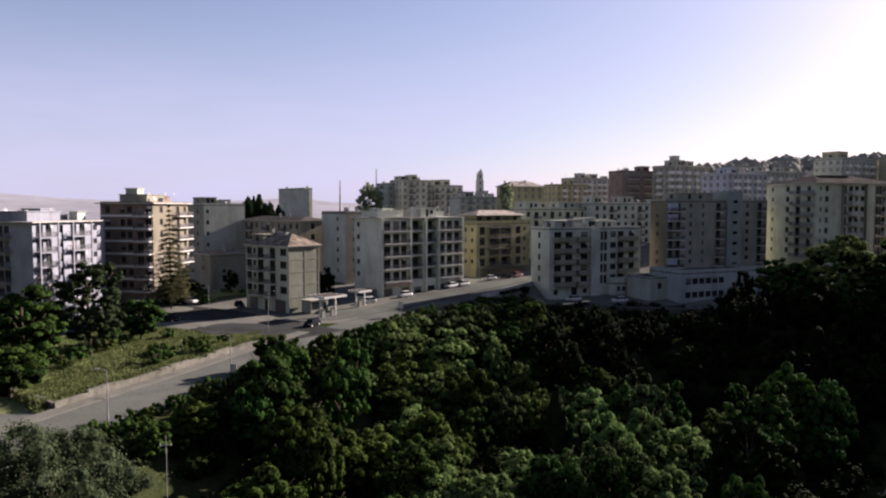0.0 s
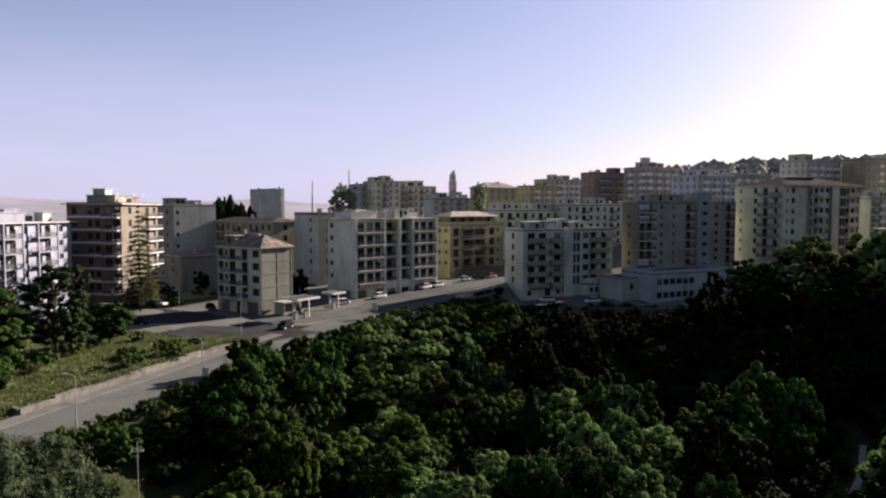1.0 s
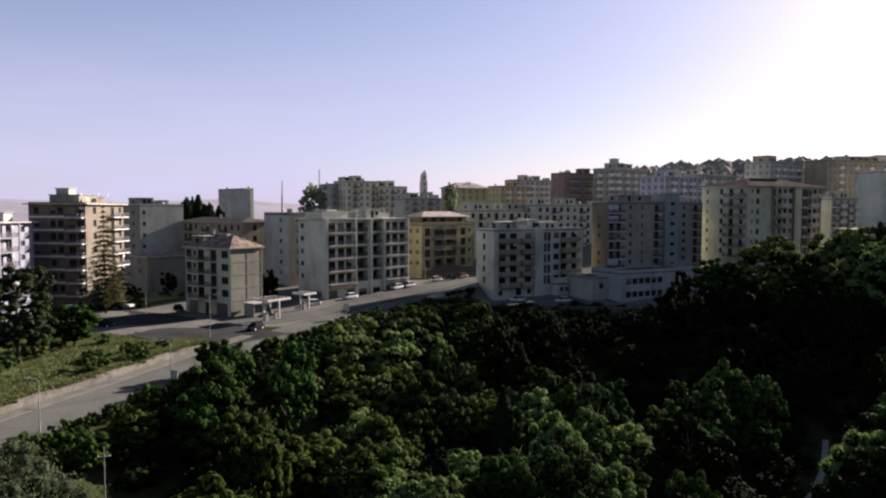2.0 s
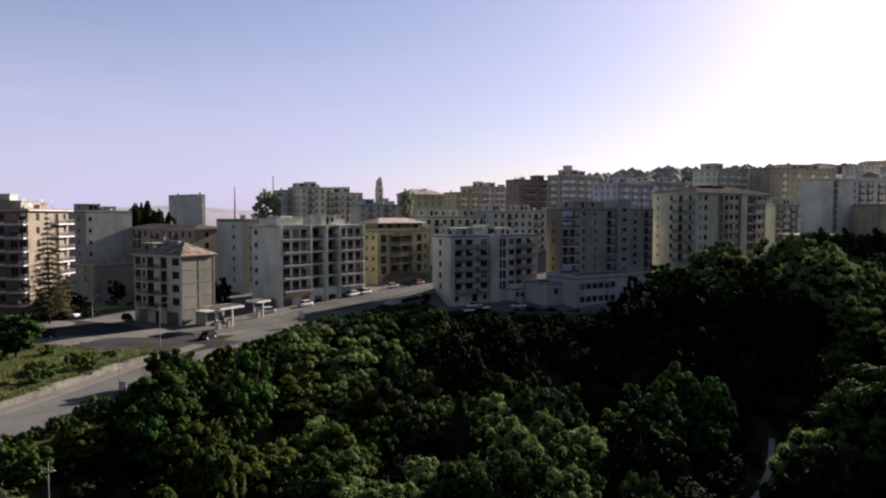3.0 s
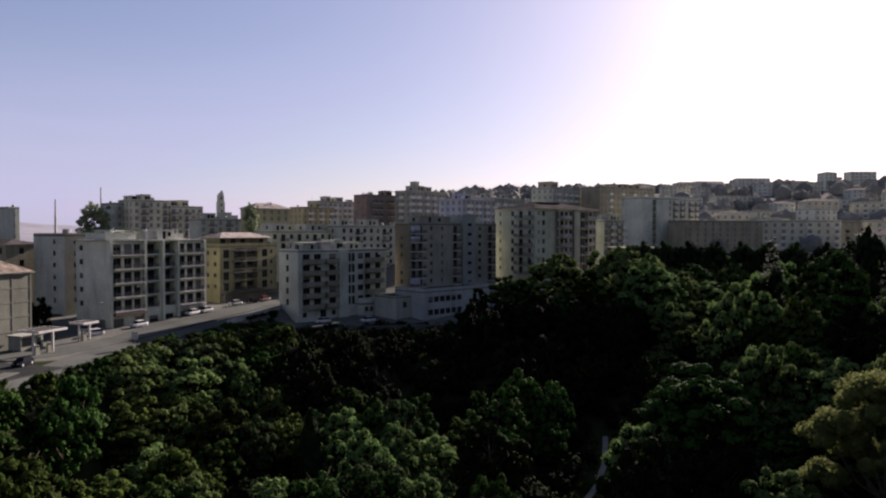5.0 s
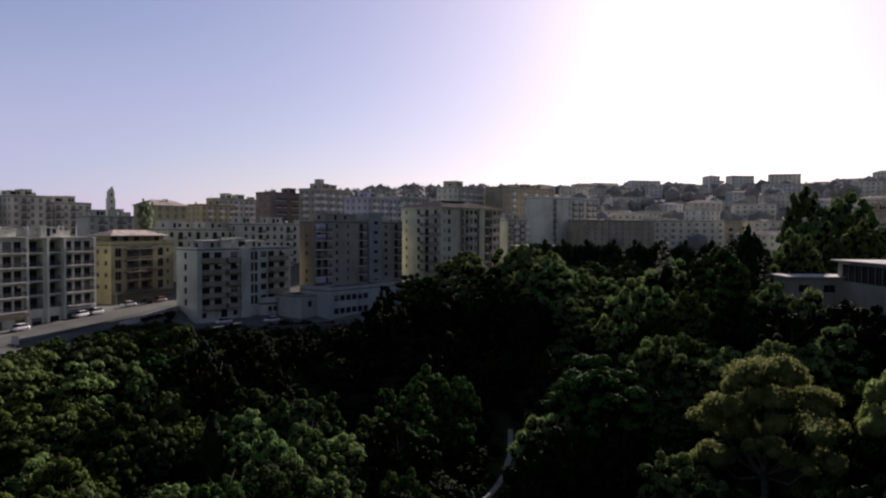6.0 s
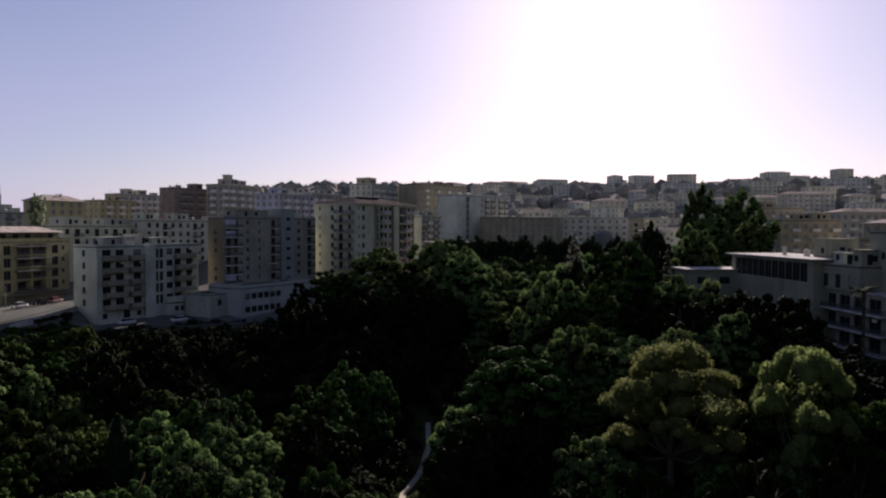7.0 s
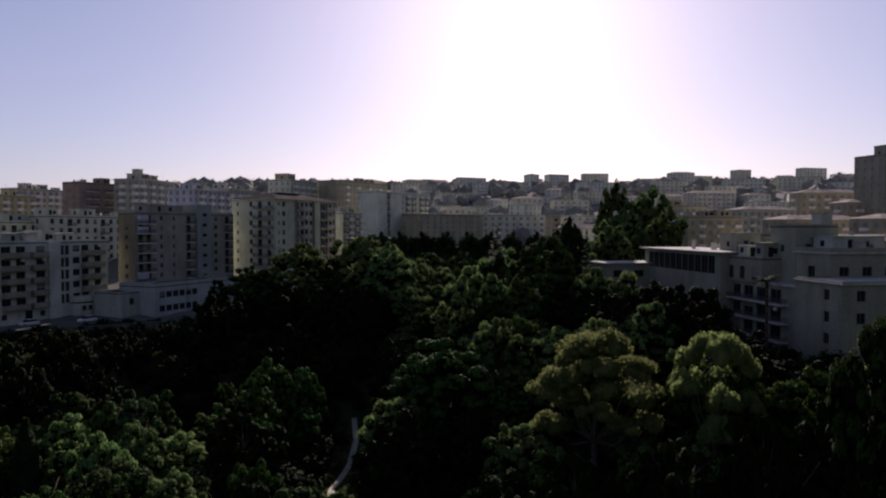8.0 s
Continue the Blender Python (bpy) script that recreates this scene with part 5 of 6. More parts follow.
for x, y in spots:
    a, d = math.degrees(math.atan2(x, y)), math.hypot(x, y)
    k = random.choice(("broad0", "broad1", "broad2", "mound", "broad1", "olive0", "olive1", "silver" if random.random() < 0.4 else "mound"))
    # near-black kinds where shade falls, lighter kinds for sunlit and hazy stretches
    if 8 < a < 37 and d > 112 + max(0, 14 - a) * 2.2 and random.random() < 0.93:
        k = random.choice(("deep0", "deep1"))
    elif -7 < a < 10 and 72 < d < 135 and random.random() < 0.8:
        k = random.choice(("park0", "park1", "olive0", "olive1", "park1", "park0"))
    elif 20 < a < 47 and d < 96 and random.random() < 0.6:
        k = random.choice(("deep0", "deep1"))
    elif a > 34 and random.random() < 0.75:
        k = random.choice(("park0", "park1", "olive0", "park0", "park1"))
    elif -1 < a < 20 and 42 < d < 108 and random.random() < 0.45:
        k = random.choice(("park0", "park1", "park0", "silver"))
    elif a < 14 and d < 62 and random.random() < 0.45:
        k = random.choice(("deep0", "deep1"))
    elif d > 88 and k[:3] in ("bro", "oli"):
        k = k[:5] + "far" + k[5:]
    h = min(random.choice((random.uniform(4.5, 8), random.uniform(7, 11), random.uniform(10, 13))), max(2.5, sight_limit(x, y) - ground(x, y)))
    if 68 < d < 92 and abs(a - 9.5) < 2.6:
        h = min(h, max(2.0, 23 - 32.5 * d / 92 - ground(x, y)))
    if a > 58:
        h = min(h, max(2.5, 5.0 - 0.3 * (a - 58) - ground(x, y)))
    if a > 31 and d < 66:
        h = min(h, max(2.5, -7 - ground(x, y)))
    if math.hypot(x - 15.7, y - 94) < 4.5 or (d < 110 and noise.noise((x * 0.085, y * 0.085, 4.0)) < -0.3):
        continue
    tree(k, x, y, h, min(random.uniform(2.4, 4.2) * (0.7 + h / 22), h * 0.75), group="valley wood", name=NAMES[k[:3]])


def undergrowth():
    """Low scrub that fills the ground under and between the trees; its near-black colour paints their shade."""
    rng = random.Random(77)
    s = Shape()
    n = 0
    while n < 1500:
        a, d = radians(rng.uniform(-26, 88)), math.sqrt(rng.uniform(34 ** 2, 185 ** 2))
        x, y = d * math.sin(a), d * math.cos(a)
        if not in_wood(x, y) and not (a > 0.75 and 100 < d and not in_house(x, y)):
            continue
        if near_path(x, y) < 2.6:
            continue
        n += 1
        k = rng.uniform(1.2, 2.6)
        c = Vector((x, y, ground(x, y) + k * rng.uniform(0.2, 0.9)))
        if c.z + k * 0.8 > sight_limit(x, y):
            c.z = ground(x, y) - k * 0.4
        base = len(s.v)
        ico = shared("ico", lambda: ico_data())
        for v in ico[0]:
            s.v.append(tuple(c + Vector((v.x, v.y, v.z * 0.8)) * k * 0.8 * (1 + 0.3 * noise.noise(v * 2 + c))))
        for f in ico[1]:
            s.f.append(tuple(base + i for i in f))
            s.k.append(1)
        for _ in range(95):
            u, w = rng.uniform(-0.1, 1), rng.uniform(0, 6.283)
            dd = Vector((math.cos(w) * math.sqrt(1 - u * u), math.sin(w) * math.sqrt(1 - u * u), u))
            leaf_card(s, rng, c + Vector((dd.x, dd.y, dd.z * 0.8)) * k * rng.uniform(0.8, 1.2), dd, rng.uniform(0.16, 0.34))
    tagged(new("undergrowth", s.mesh("undergrowth", L_DEEP, M_CORE)), "dense scrub under the valley trees, darkened to paint their shade", "undergrowth", kind="stuff")


def in_house(x, y):
    """The park institution's ground."""
    u = Vector((x - 104, y - 28))
    c, n = math.cos(radians(-35)), math.sin(radians(-35))
    lx, ly = u.x * c + u.y * n, -u.x * n + u.y * c
    return -3 < lx < 60 and -20 < ly < 110


undergrowth()
for (xa, ya), (xb, yb) in zip(PATH_LINE, PATH_LINE[1:]):
    for i in range(5):
        f, side = (i + random.random()) / 5, random.choice((-1, 1)) * random.uniform(1.0, 2.0)
        x, y = xa + (xb - xa) * f + side * 0.75, ya + (yb - ya) * f - side * 0.65
        k = random.uniform(0.6, 1.5)
        tree(random.choice(("bush0", "bush1")), x, y, k, k * 0.75, label="low shrub beside the dirt path", name="path_shrub", group="path shrubs")
for i in range(64):
    y = 60 + i * 1.45
    x = road_x(y) + random.uniform(5.6, 7.2)
    k = random.uniform(1.0, 2.3)
    tree(random.choice(("bush0", "bush0", "bush1")), x, y, k, k * random.uniform(0.6, 0.85), label="shrub at the edge of the road", name="roadside_shrub", group="roadside shrubs")
for i in range(46):
    x = 21 + i * 1.62
    y = 173.0 - 0.16 * (x - 21) + (0.0 if x < 62 else (x - 62) * 0.22) + random.uniform(-0.8, 0.8)
    k = random.uniform(1.0, 2.2)
    tree(random.choice(("deep0", "deep1", "bush0")), x, y, k, k * 0.75, z=min(ground(x, y), -1.0) - 0.1, label="dark hedge shrub at the edge of the parking strip", name="hedge_shrub", group="parking strip hedge")
for i in range(26):
    y = 152 + i * 1.25
    x = road_x(y) + random.uniform(6.6, 11.5)
    k = random.uniform(1.4, 2.8)
    tree(random.choice(("deep0", "bush0", "broadfar0")), x, y, min(k, max(1.0, sight_limit(x, y) + 0.8 - ground(x, y))), k * 0.8, label="dense shrub on the bank below the bend", name="bank_shrub", group="bank shrubs")
tree("broad0", -24.4, 97.0, 5.2 - ground(-24.4, 97.0), 3.0, label="leafy tree at the edge of the road", name="broadleaf_tree")
tree("deep0", 72.0, 132.0, 12.0, 6.0, label="dense dark tree below the white podium", name="evergreen_or_shaded_tree")
tree("cypress", 15.7, 94.0, -1.6 - ground(15.7, 94.0), 1.5, label="dark narrow cypress standing in the wood")
tree("open", 64.0, 47.2, 10.0 - ground(64.0, 47.2), 7.4, label="tall yellowish tree with an open crown", name="spreading_tree")
tree("openlow", 70.5, 36.0, 10.2 - ground(70.5, 36.0), 5.2, label="yellow-green tree with rounded leaf clusters", name="spreading_tree")
tree("openlow", 77.0, 18.6, 13.0 - ground(77.0, 18.6), 5.0, label="yellow-green tree with rounded leaf clusters", name="spreading_tree")
# near-black leaves paint the shaded mass under the yellow trees
for x, y, top, w in ((56.5, 33.5, 1.5, 5.0), (52.0, 41.0, -1.0, 4.6), (62.0, 27.0, 4.0, 5.0), (46.0, 44.5, -2.5, 4.5), (57.5, 24.0, 2.5, 4.5), (50.5, 29.5, 0.0, 4.5), (66.0, 22.0, 5.5, 4.4)):
    tree("deep1" if w < 4.6 else "deep0", x, y, top - ground(x, y), w, label="dense tree with shade-dark leaves below the yellow trees", name="evergreen_or_shaded_tree")
tree("bigdeep", 63.5, 71.0, 5.6 - ground(63.5, 71.0), 11.5, label="broad dark domed tree", name="spreading_tree")
for x, y, h, w in ((99, 140, 20, 9), (86, 149, 18, 9), (98, 127, 17, 8), (105, 138, 18, 6), (76, 152, 13, 7)):
    tree("bigpark" if h > 16 else "bigdeep", x, y, h, w, label="large dark green tree at the foot of the blocks", name="spreading_tree")
for i in range(9):
    tree("dark", 132 + i * 5.2, 176 - i * 4.8, 20.5 - ground(132 + i * 5.2, 176 - i * 4.8), 5.5, name="evergreen_or_shaded_tree", label="dark clipped evergreen in a row", group="evergreen row")
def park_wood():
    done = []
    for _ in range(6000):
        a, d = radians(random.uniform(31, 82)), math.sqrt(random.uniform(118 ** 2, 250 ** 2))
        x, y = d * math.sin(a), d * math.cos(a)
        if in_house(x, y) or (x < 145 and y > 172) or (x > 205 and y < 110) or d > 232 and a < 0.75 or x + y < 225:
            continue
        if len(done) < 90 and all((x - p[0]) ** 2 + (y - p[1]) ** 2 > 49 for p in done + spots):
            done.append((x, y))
            # lighter kinds stand in for the haze over these trees
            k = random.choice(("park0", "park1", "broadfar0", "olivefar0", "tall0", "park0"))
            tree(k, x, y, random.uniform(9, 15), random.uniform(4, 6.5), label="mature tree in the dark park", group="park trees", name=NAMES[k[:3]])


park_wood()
for x, y, h, w in ((203, 123, 34, 12), (206, 138, 36, 7), (164, 112, 24, 7), (184, 106, 26, 8), (190, 122, 27, 10)):
    tree("bigpale", x, y, h, w, label="tall feathery park tree", name="park_tree")
# trees that hide the foot of the institution and its hall
for i in range(8):
    a, d = radians(48.5 + 2.0 * i), 132 - 2.4 * i
    x, y = d * math.sin(a), d * math.cos(a)
    tree(("park0", "tall0", "park1", "dark")[i % 4], x, y, 9.5 - 0.5 * i + random.uniform(-0.8, 0.8) - ground(x, y), random.uniform(5.0, 6.5), label="dense tree before the institution", name="park_tree")
for i in range(7):
    a, d = radians(58 + 1.9 * i), 112 - 2.2 * i
    x, y = d * math.sin(a), d * math.cos(a)
    tree(("park1", "broad1", "deep0")[i % 3], x, y, 4.4 - 0.4 * i + random.uniform(-0.8, 0.8) - ground(x, y), random.uniform(4.5, 6), label="dense tree before the institution", name="park_tree")
# yellowish tops before the institution
for x, y, top, w in ((84.5, 24.7, 6.5, 5.0), (81.5, 27.5, 5.4, 4.0), (79.0, 33.0, 4.0, 4.5), (84.0, 20.5, 5.0, 4.5)):
    tree("olive0", x, y, top - ground(x, y), w, label="yellowish tree before the institution", name="yellow_leaved_tree")
for x, y, top, w in ((64.8, 18.4, 14.0, 4.5), (69.5, 13.5, 13.0, 5.0), (72, 17.5, 3.0, 5.5), (74.5, 22.0, 2.0, 5.5), (78.0, 15.5, 4.0, 5.0), (67.5, 26.5, -1.0, 5.0), (90.0, 40.5, 5.5, 6.0), (96.5, 46.0, 6.5, 6.0), (92.0, 53.0, 6.0, 6.0), (88.0, 33.0, 4.5, 5.0), (101.5, 55.5, 7.5, 5.5)):
    tree("broad1" if top > 10 else "deep0", x, y, top - ground(x, y), w, label="dense tree before the institution", name="park_tree")
# taller growth that screens the hall and the wings
for k, x, y, top, w in (("tall0", 122.0, 103.0, 19.5, 6.5), ("park1", 118.0, 112.0, 17.0, 5.5), ("park0", 80.9, 57.0, 8.0, 4.6), ("deep0", 87.4, 60.4, 11.0, 5.0), ("park1", 88.1, 54.7, 10.5, 5.0), ("deep1", 91.4, 53.1, 11.0, 5.0),
                        ("deep0", 91.1, 48.5, 8.5, 4.6), ("deep1", 85.8, 44.8, 7.0, 5.2), ("park0", 92.0, 96.0, 14.0, 5.2), ("park1", 97.0, 93.0, 12.5, 4.6), ("park1", 78.1, 79.1, 6.0, 4.4), ("park0", 72.0, 70.5, 8.0, 4.4), ("park1", 76.5, 73.0, 6.5, 4.0),
                        ("dark", 101.0, 61.6, 12.6, 5.0), ("deep1", 103.2, 57.4, 12.2, 5.4), ("deep0", 104.2, 54.0, 11.4, 5.0), ("dark", 98.5, 66.0, 12.6, 4.6), ("deep1", 82.3, 41.8, 6.5, 6.0), ("olive1", 75.4, 36.2, 7.6, 4.8), ("olive0", 74.1, 40.0, 6.6, 4.6), ("deep0", 92.8, 66.0, 11.5, 5.4), ("deep1", 98.0, 62.0, 12.0, 5.4), ("deep0", 97.0, 56.0, 12.0, 5.4), ("deep1", 95.0, 74.0, 11.5, 5.0), ("deep0", 100.0, 70.0, 12.2, 5.0)):
    tree(k, x, y, top - ground(x, y), w, label="tall dense tree that screens the institution", name=NAMES[k[:3]])
# single taller crowns round the low hall
for k, x, y, top, w in (("tall0", 98.3, 79.6, 20.0, 4.6), ("park0", 98.0, 70.1, 14.6, 4.6), ("park1", 98.2, 65.8, 14.2, 4.2), ("bigpark", 148.0, 99.5, 22.0, 6.0), ("dark", 145.4, 111.3, 24.6, 5.2)):
    tree(k, x, y, top - ground(x, y), w, label="dark full-crowned tree beside the low hall", name="park_tree")


def palm(x, y, top):
    """A slender palm: ringed stem and a head of drooping fronds."""
    rng = random.Random(3)
    ob = new("palm_tree")
    z = ground(x, y)
    h = top - z - 1.2
    ob.matrix_basis = pose(x, y, z - 0.1)
    s = Shape()
    for i in range(12):
        s.tube((0, 0, h * i / 12), (0, 0, h * (i + 1) / 12), 0.24, 0.2, 8)
    part("trunk", s.mesh("trunk", M_BARK, smooth=True), ob)
    s = Shape()
    for i in range(34):
        w, tilt, ln = i * 2.4, rng.uniform(-0.5, 1.1), rng.uniform(1.5, 2.1)
        for k in range(7):
            f = (k + 0.6) / 7
            p = Vector((math.cos(w) * ln * f, math.sin(w) * ln * f, h + math.sin(tilt) * ln * f - 0.9 * f * f))
            for side in (-1, 1):
                q = p + Vector((-math.sin(w) * side, math.cos(w) * side, -0.35)) * 0.5 * (1.1 - f)
                e = p + Vector((math.cos(w), math.sin(w), -0.2)) * 0.35
                s.quad(p, q, e)
    part("crown", s.mesh("crown", L_DARK), ob)
    tagged(ob, "slender palm before the institution's balconies", "palm")


palm(97.1, 41.3, 15.0)
tree("pine", 115.5, 92.9, 24, 3.6, label="tall dark pine in the park")
tree("pine", 107, 79, 22, 2.6, label="thin tall conifer in the park")
tree("cedar", 114.7, 109.4, 22, 4.5, label="pointed conifer in the park")
tree("larch", -62.0, 156, 24, 5.0, label="tall slim cedar beside the brown block")
tree("willow", -30.6, 52.4, 11, 7.2, label="grey-green spreading tree beside the road")
for k, x, y, h, w in (("feather", -52.8, 102.0, 14.5, 6.2), ("tall0", -53, 86, 13, 5.5), ("broad1", -50.5, 114, 7, 4), ("olive0", -51, 80, 7, 4.5), ("broad2", -60, 95, 10, 5)):
    tree(k, x, y, h, w, label="leafy tree at the edge of the meadow")
for i in range(20):
    tree("cypress" if i % 4 == 1 else "dark", -85 + i * 0.95 + random.uniform(-1, 1), 285 + random.uniform(-8, 8), random.uniform(11, 17), random.uniform(1.6, 2.8), 12, label="dark conifer on the skyline", name="conifer", group="skyline conifers")
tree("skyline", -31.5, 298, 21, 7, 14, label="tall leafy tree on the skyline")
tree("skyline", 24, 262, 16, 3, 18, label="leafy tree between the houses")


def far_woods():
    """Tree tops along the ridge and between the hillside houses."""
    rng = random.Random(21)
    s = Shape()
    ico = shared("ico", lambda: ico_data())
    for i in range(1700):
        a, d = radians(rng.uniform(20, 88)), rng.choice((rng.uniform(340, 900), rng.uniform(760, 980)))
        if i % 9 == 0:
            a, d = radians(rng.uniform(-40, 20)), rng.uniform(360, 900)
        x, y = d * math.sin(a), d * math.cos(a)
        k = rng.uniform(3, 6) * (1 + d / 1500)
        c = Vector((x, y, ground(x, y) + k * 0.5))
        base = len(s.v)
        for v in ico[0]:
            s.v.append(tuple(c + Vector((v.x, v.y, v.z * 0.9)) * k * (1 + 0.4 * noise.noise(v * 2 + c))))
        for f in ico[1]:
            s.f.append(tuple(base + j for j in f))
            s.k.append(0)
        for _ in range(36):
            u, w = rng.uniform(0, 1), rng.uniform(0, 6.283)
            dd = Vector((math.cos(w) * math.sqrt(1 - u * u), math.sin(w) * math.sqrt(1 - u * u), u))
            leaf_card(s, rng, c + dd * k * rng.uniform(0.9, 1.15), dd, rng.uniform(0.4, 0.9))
    tagged(new("far_woods", s.mesh("far_woods", L_FAR)), "woods between the hillside houses, leaf colour paled for haze", "woods", kind="stuff")


far_woods()


# ================= street things =================
def station_canopy(x, y, z, rz, w, d, h, label):
    """A fuel station canopy: slab with a bright fascia on round columns."""
    ob = start(x, y, z, rz, label, "station_canopy", "canopy")
    s = Shape()
    s.box(-w / 2, w / 2, -d / 2, d / 2, h, h + 0.36)
    part("canopy_slab", (s, M_ROOF), ob)
    s = Shape()
    t = 0.08
    s.box(-w / 2 - t, w / 2 + t, -d / 2 - t, -d / 2 - 0.002, h - 0.05, h + 0.38)
    s.box(-w / 2 - t, w / 2 + t, d / 2 + 0.002, d / 2 + t, h - 0.05, h + 0.38)
    s.box(-w / 2 - t, -w / 2 - 0.002, -d / 2, d / 2, h - 0.05, h + 0.38)
    s.box(w / 2 + 0.002, w / 2 + t, -d / 2, d / 2, h - 0.05, h + 0.38)
    part("fascia", (s, M_SLAB), ob, label="white fascia")
    for i in (-0.34, 0.34):
        s = Shape()
        s.tube((i * w, 0, 0), (i * w, 0, h), 0.22, 0.22, 12)
        part("column", (s, M_SLAB), ob)
    return ob


def fuel_pump(x, y, z, rz):
    ob = start(x, y, z, rz, "white fuel pump with a dark display", "fuel_pump", "fuel pump")
    s = Shape()
    s.box(-0.5, 0.5, -0.28, 0.28, 0, 0.18)
    s.box(-0.42, 0.42, -0.22, 0.22, 0.18, 1.35)
    s.box(-0.38, 0.38, -0.2, 0.2, 1.35, 1.75)
    part("body", (s, M_DULL), ob)
    s = Shape()
    s.box(-0.3, 0.3, -0.215, -0.203, 1.4, 1.7)
    part("display", (s, M_GLASS), ob)
    s = Shape()
    s.tube((0.43, -0.1, 1.3), (0.6, -0.1, 0.7), 0.025, 0.025, 6)
    s.tube((0.6, -0.1, 0.7), (0.46, -0.1, 0.4), 0.025, 0.025, 6)
    part("hose", (s, M_RAIL), ob)


def car_paint(name, c):
    return material(name, c, rough=0.45, metal=0.0, var=0.02, scale=1, fine=8, bump=0)


M_POLE = material("weathered_grey_pole", (0.16, 0.16, 0.16), rough=0.7, metal=0.0, var=0.1, scale=2, fine=10, bump=0)
M_CARGLASS = material("tinted_car_glass", (0.012, 0.014, 0.017), rough=0.85, var=0.0, bump=0)
M_TYRE = material("tyre_rubber", (0.02, 0.02, 0.02), rough=0.9, var=0.05, bump=0)
M_LIGHT = material("lamp_glass", (0.55, 0.55, 0.52), rough=0.15, var=0.0, bump=0)
M_TAIL = material("tail_lamp_glass", (0.30, 0.02, 0.02), rough=0.2, var=0.0, bump=0)
CAR = {}


def car_meshes(paint):
    """A hatchback lofted from cross sections along its length."""
    rows = [(-2.05, 0.30, 0.62, 0.66), (-1.95, 0.25, 0.74, 0.78), (-1.2, 0.22, 0.88, 0.84), (0.9, 0.22, 0.92, 0.85), (1.7, 0.25, 0.94, 0.82), (2.0, 0.32, 0.86, 0.72)]
    s = Shape()
    ring = lambda x, z0, z1, w: [(x, -w, z0), (x, -w - 0.02, (z0 + z1) / 2), (x, -w + 0.06, z1), (x, w - 0.06, z1), (x, w + 0.02, (z0 + z1) / 2), (x, w, z0)]
    s.v = [p for r in rows for p in ring(*r)]
    for i in range(len(rows) - 1):
        for j in range(6):
            s.f.append((i * 6 + j, i * 6 + (j + 1) % 6, i * 6 + 6 + (j + 1) % 6, i * 6 + 6 + j))
    s.f += [(5, 4, 3, 2, 1, 0), tuple(len(rows) * 6 - 6 + j for j in range(6))]
    s.k = [0] * len(s.f)
    body = s.mesh("body", paint)
    s = Shape()
    s.box(-0.55, 1.35, -0.58, 0.58, 1.40, 1.45)
    roof = s.mesh("roof", paint)
    s = Shape()
    a = [(-1.2, -0.78, 0.87), (-1.2, 0.78, 0.87), (1.76, 0.76, 0.93), (1.76, -0.76, 0.93)]
    b = [(-0.58, -0.56, 1.40), (-0.58, 0.56, 1.40), (1.33, 0.56, 1.40), (1.33, -0.56, 1.40)]
    s.v = a + b
    s.f = [(0, 1, 5, 4), (1, 2, 6, 5), (2, 3, 7, 6), (3, 0, 4, 7)]
    s.k = [0] * 4
    glass = s.mesh("glasshouse", M_CARGLASS)
    s = Shape()
    s.tube((0, -0.1, 0), (0, 0.1, 0), 0.31, 0.31, 14)
    tyre = s.mesh("wheel", M_TYRE)
    s = Shape()
    s.tube((0, -0.11, 0), (0, 0.11, 0), 0.2, 0.2, 10)
    rim = s.mesh("rim", M_STEEL)
    s = Shape()
    s.box(-0.16, 0.16, -0.02, 0.02, -0.07, 0.07)
    return body, roof, glass, tyre, rim, s.mesh("headlight", M_LIGHT), s.mesh("tail_light", M_TAIL)


def car(x, y, rz, paint, label, z=None):
    if paint.name not in CAR:
        CAR[paint.name] = car_meshes(paint)
    body, roof, glass, tyre, rim, head, tail = CAR[paint.name]
    ob = start(x, y, slope(x, y) + 0.11 if z is None else z, rz, label, "car", "car")
    part("body", body, ob)
    part("roof", roof, ob)
    part("glasshouse", glass, ob)
    for wx in (-1.3, 1.25):
        for wy in (-0.76, 0.76):
            w = part("wheel", tyre, ob, pose(wx, wy, 0.31))
            part("rim", rim, w)
    for wy in (-0.52, 0.52):
        part("headlight", head, ob, pose(-2.03, wy, 0.6, 0, 0, 90))
        part("tail_light", tail, ob, pose(2.0, wy, 0.72, 0, 0, 90))
    return ob


P_DARK, P_WHITE, P_SILVER, P_RED = material("dark_car_paint", (0.012, 0.013, 0.015), rough=0.8, var=0.02, scale=1, fine=8, bump=0), car_paint("white_car_paint", (0.42, 0.42, 0.42)), car_paint("silver_car_paint", (0.22, 0.225, 0.23)), car_paint("maroon_car_paint", (0.12, 0.03, 0.03))


def street_lamp(x, y, z, h, rz, arm=0.9):
    ob = start(x, y, z, rz, "grey steel street lamp with one arm", "street_lamp", "street lamp")
    s = Shape()
    s.tube((0, 0, 0), (0, 0, 0.9), 0.09, 0.08, 8)
    s.tube((0, 0, 0.9), (0, 0, h), 0.06, 0.045, 8)
    part("pole", (s, M_POLE), ob)
    s = Shape()
    s.tube((0, 0, h), (arm * 0.5, 0, h + 0.25), 0.05, 0.045, 6)
    s.tube((arm * 0.5, 0, h + 0.25), (arm, 0, h + 0.3), 0.045, 0.04, 6)
    part("arm", (s, M_POLE), ob)
    s = Shape()
    s.box(arm - 0.1, arm + 0.4, -0.09, 0.09, h + 0.26, h + 0.35)
    s.box(arm, arm + 0.32, -0.07, 0.07, h + 0.22, h + 0.257)
    part("lamp_head", (s, M_POLE), ob)


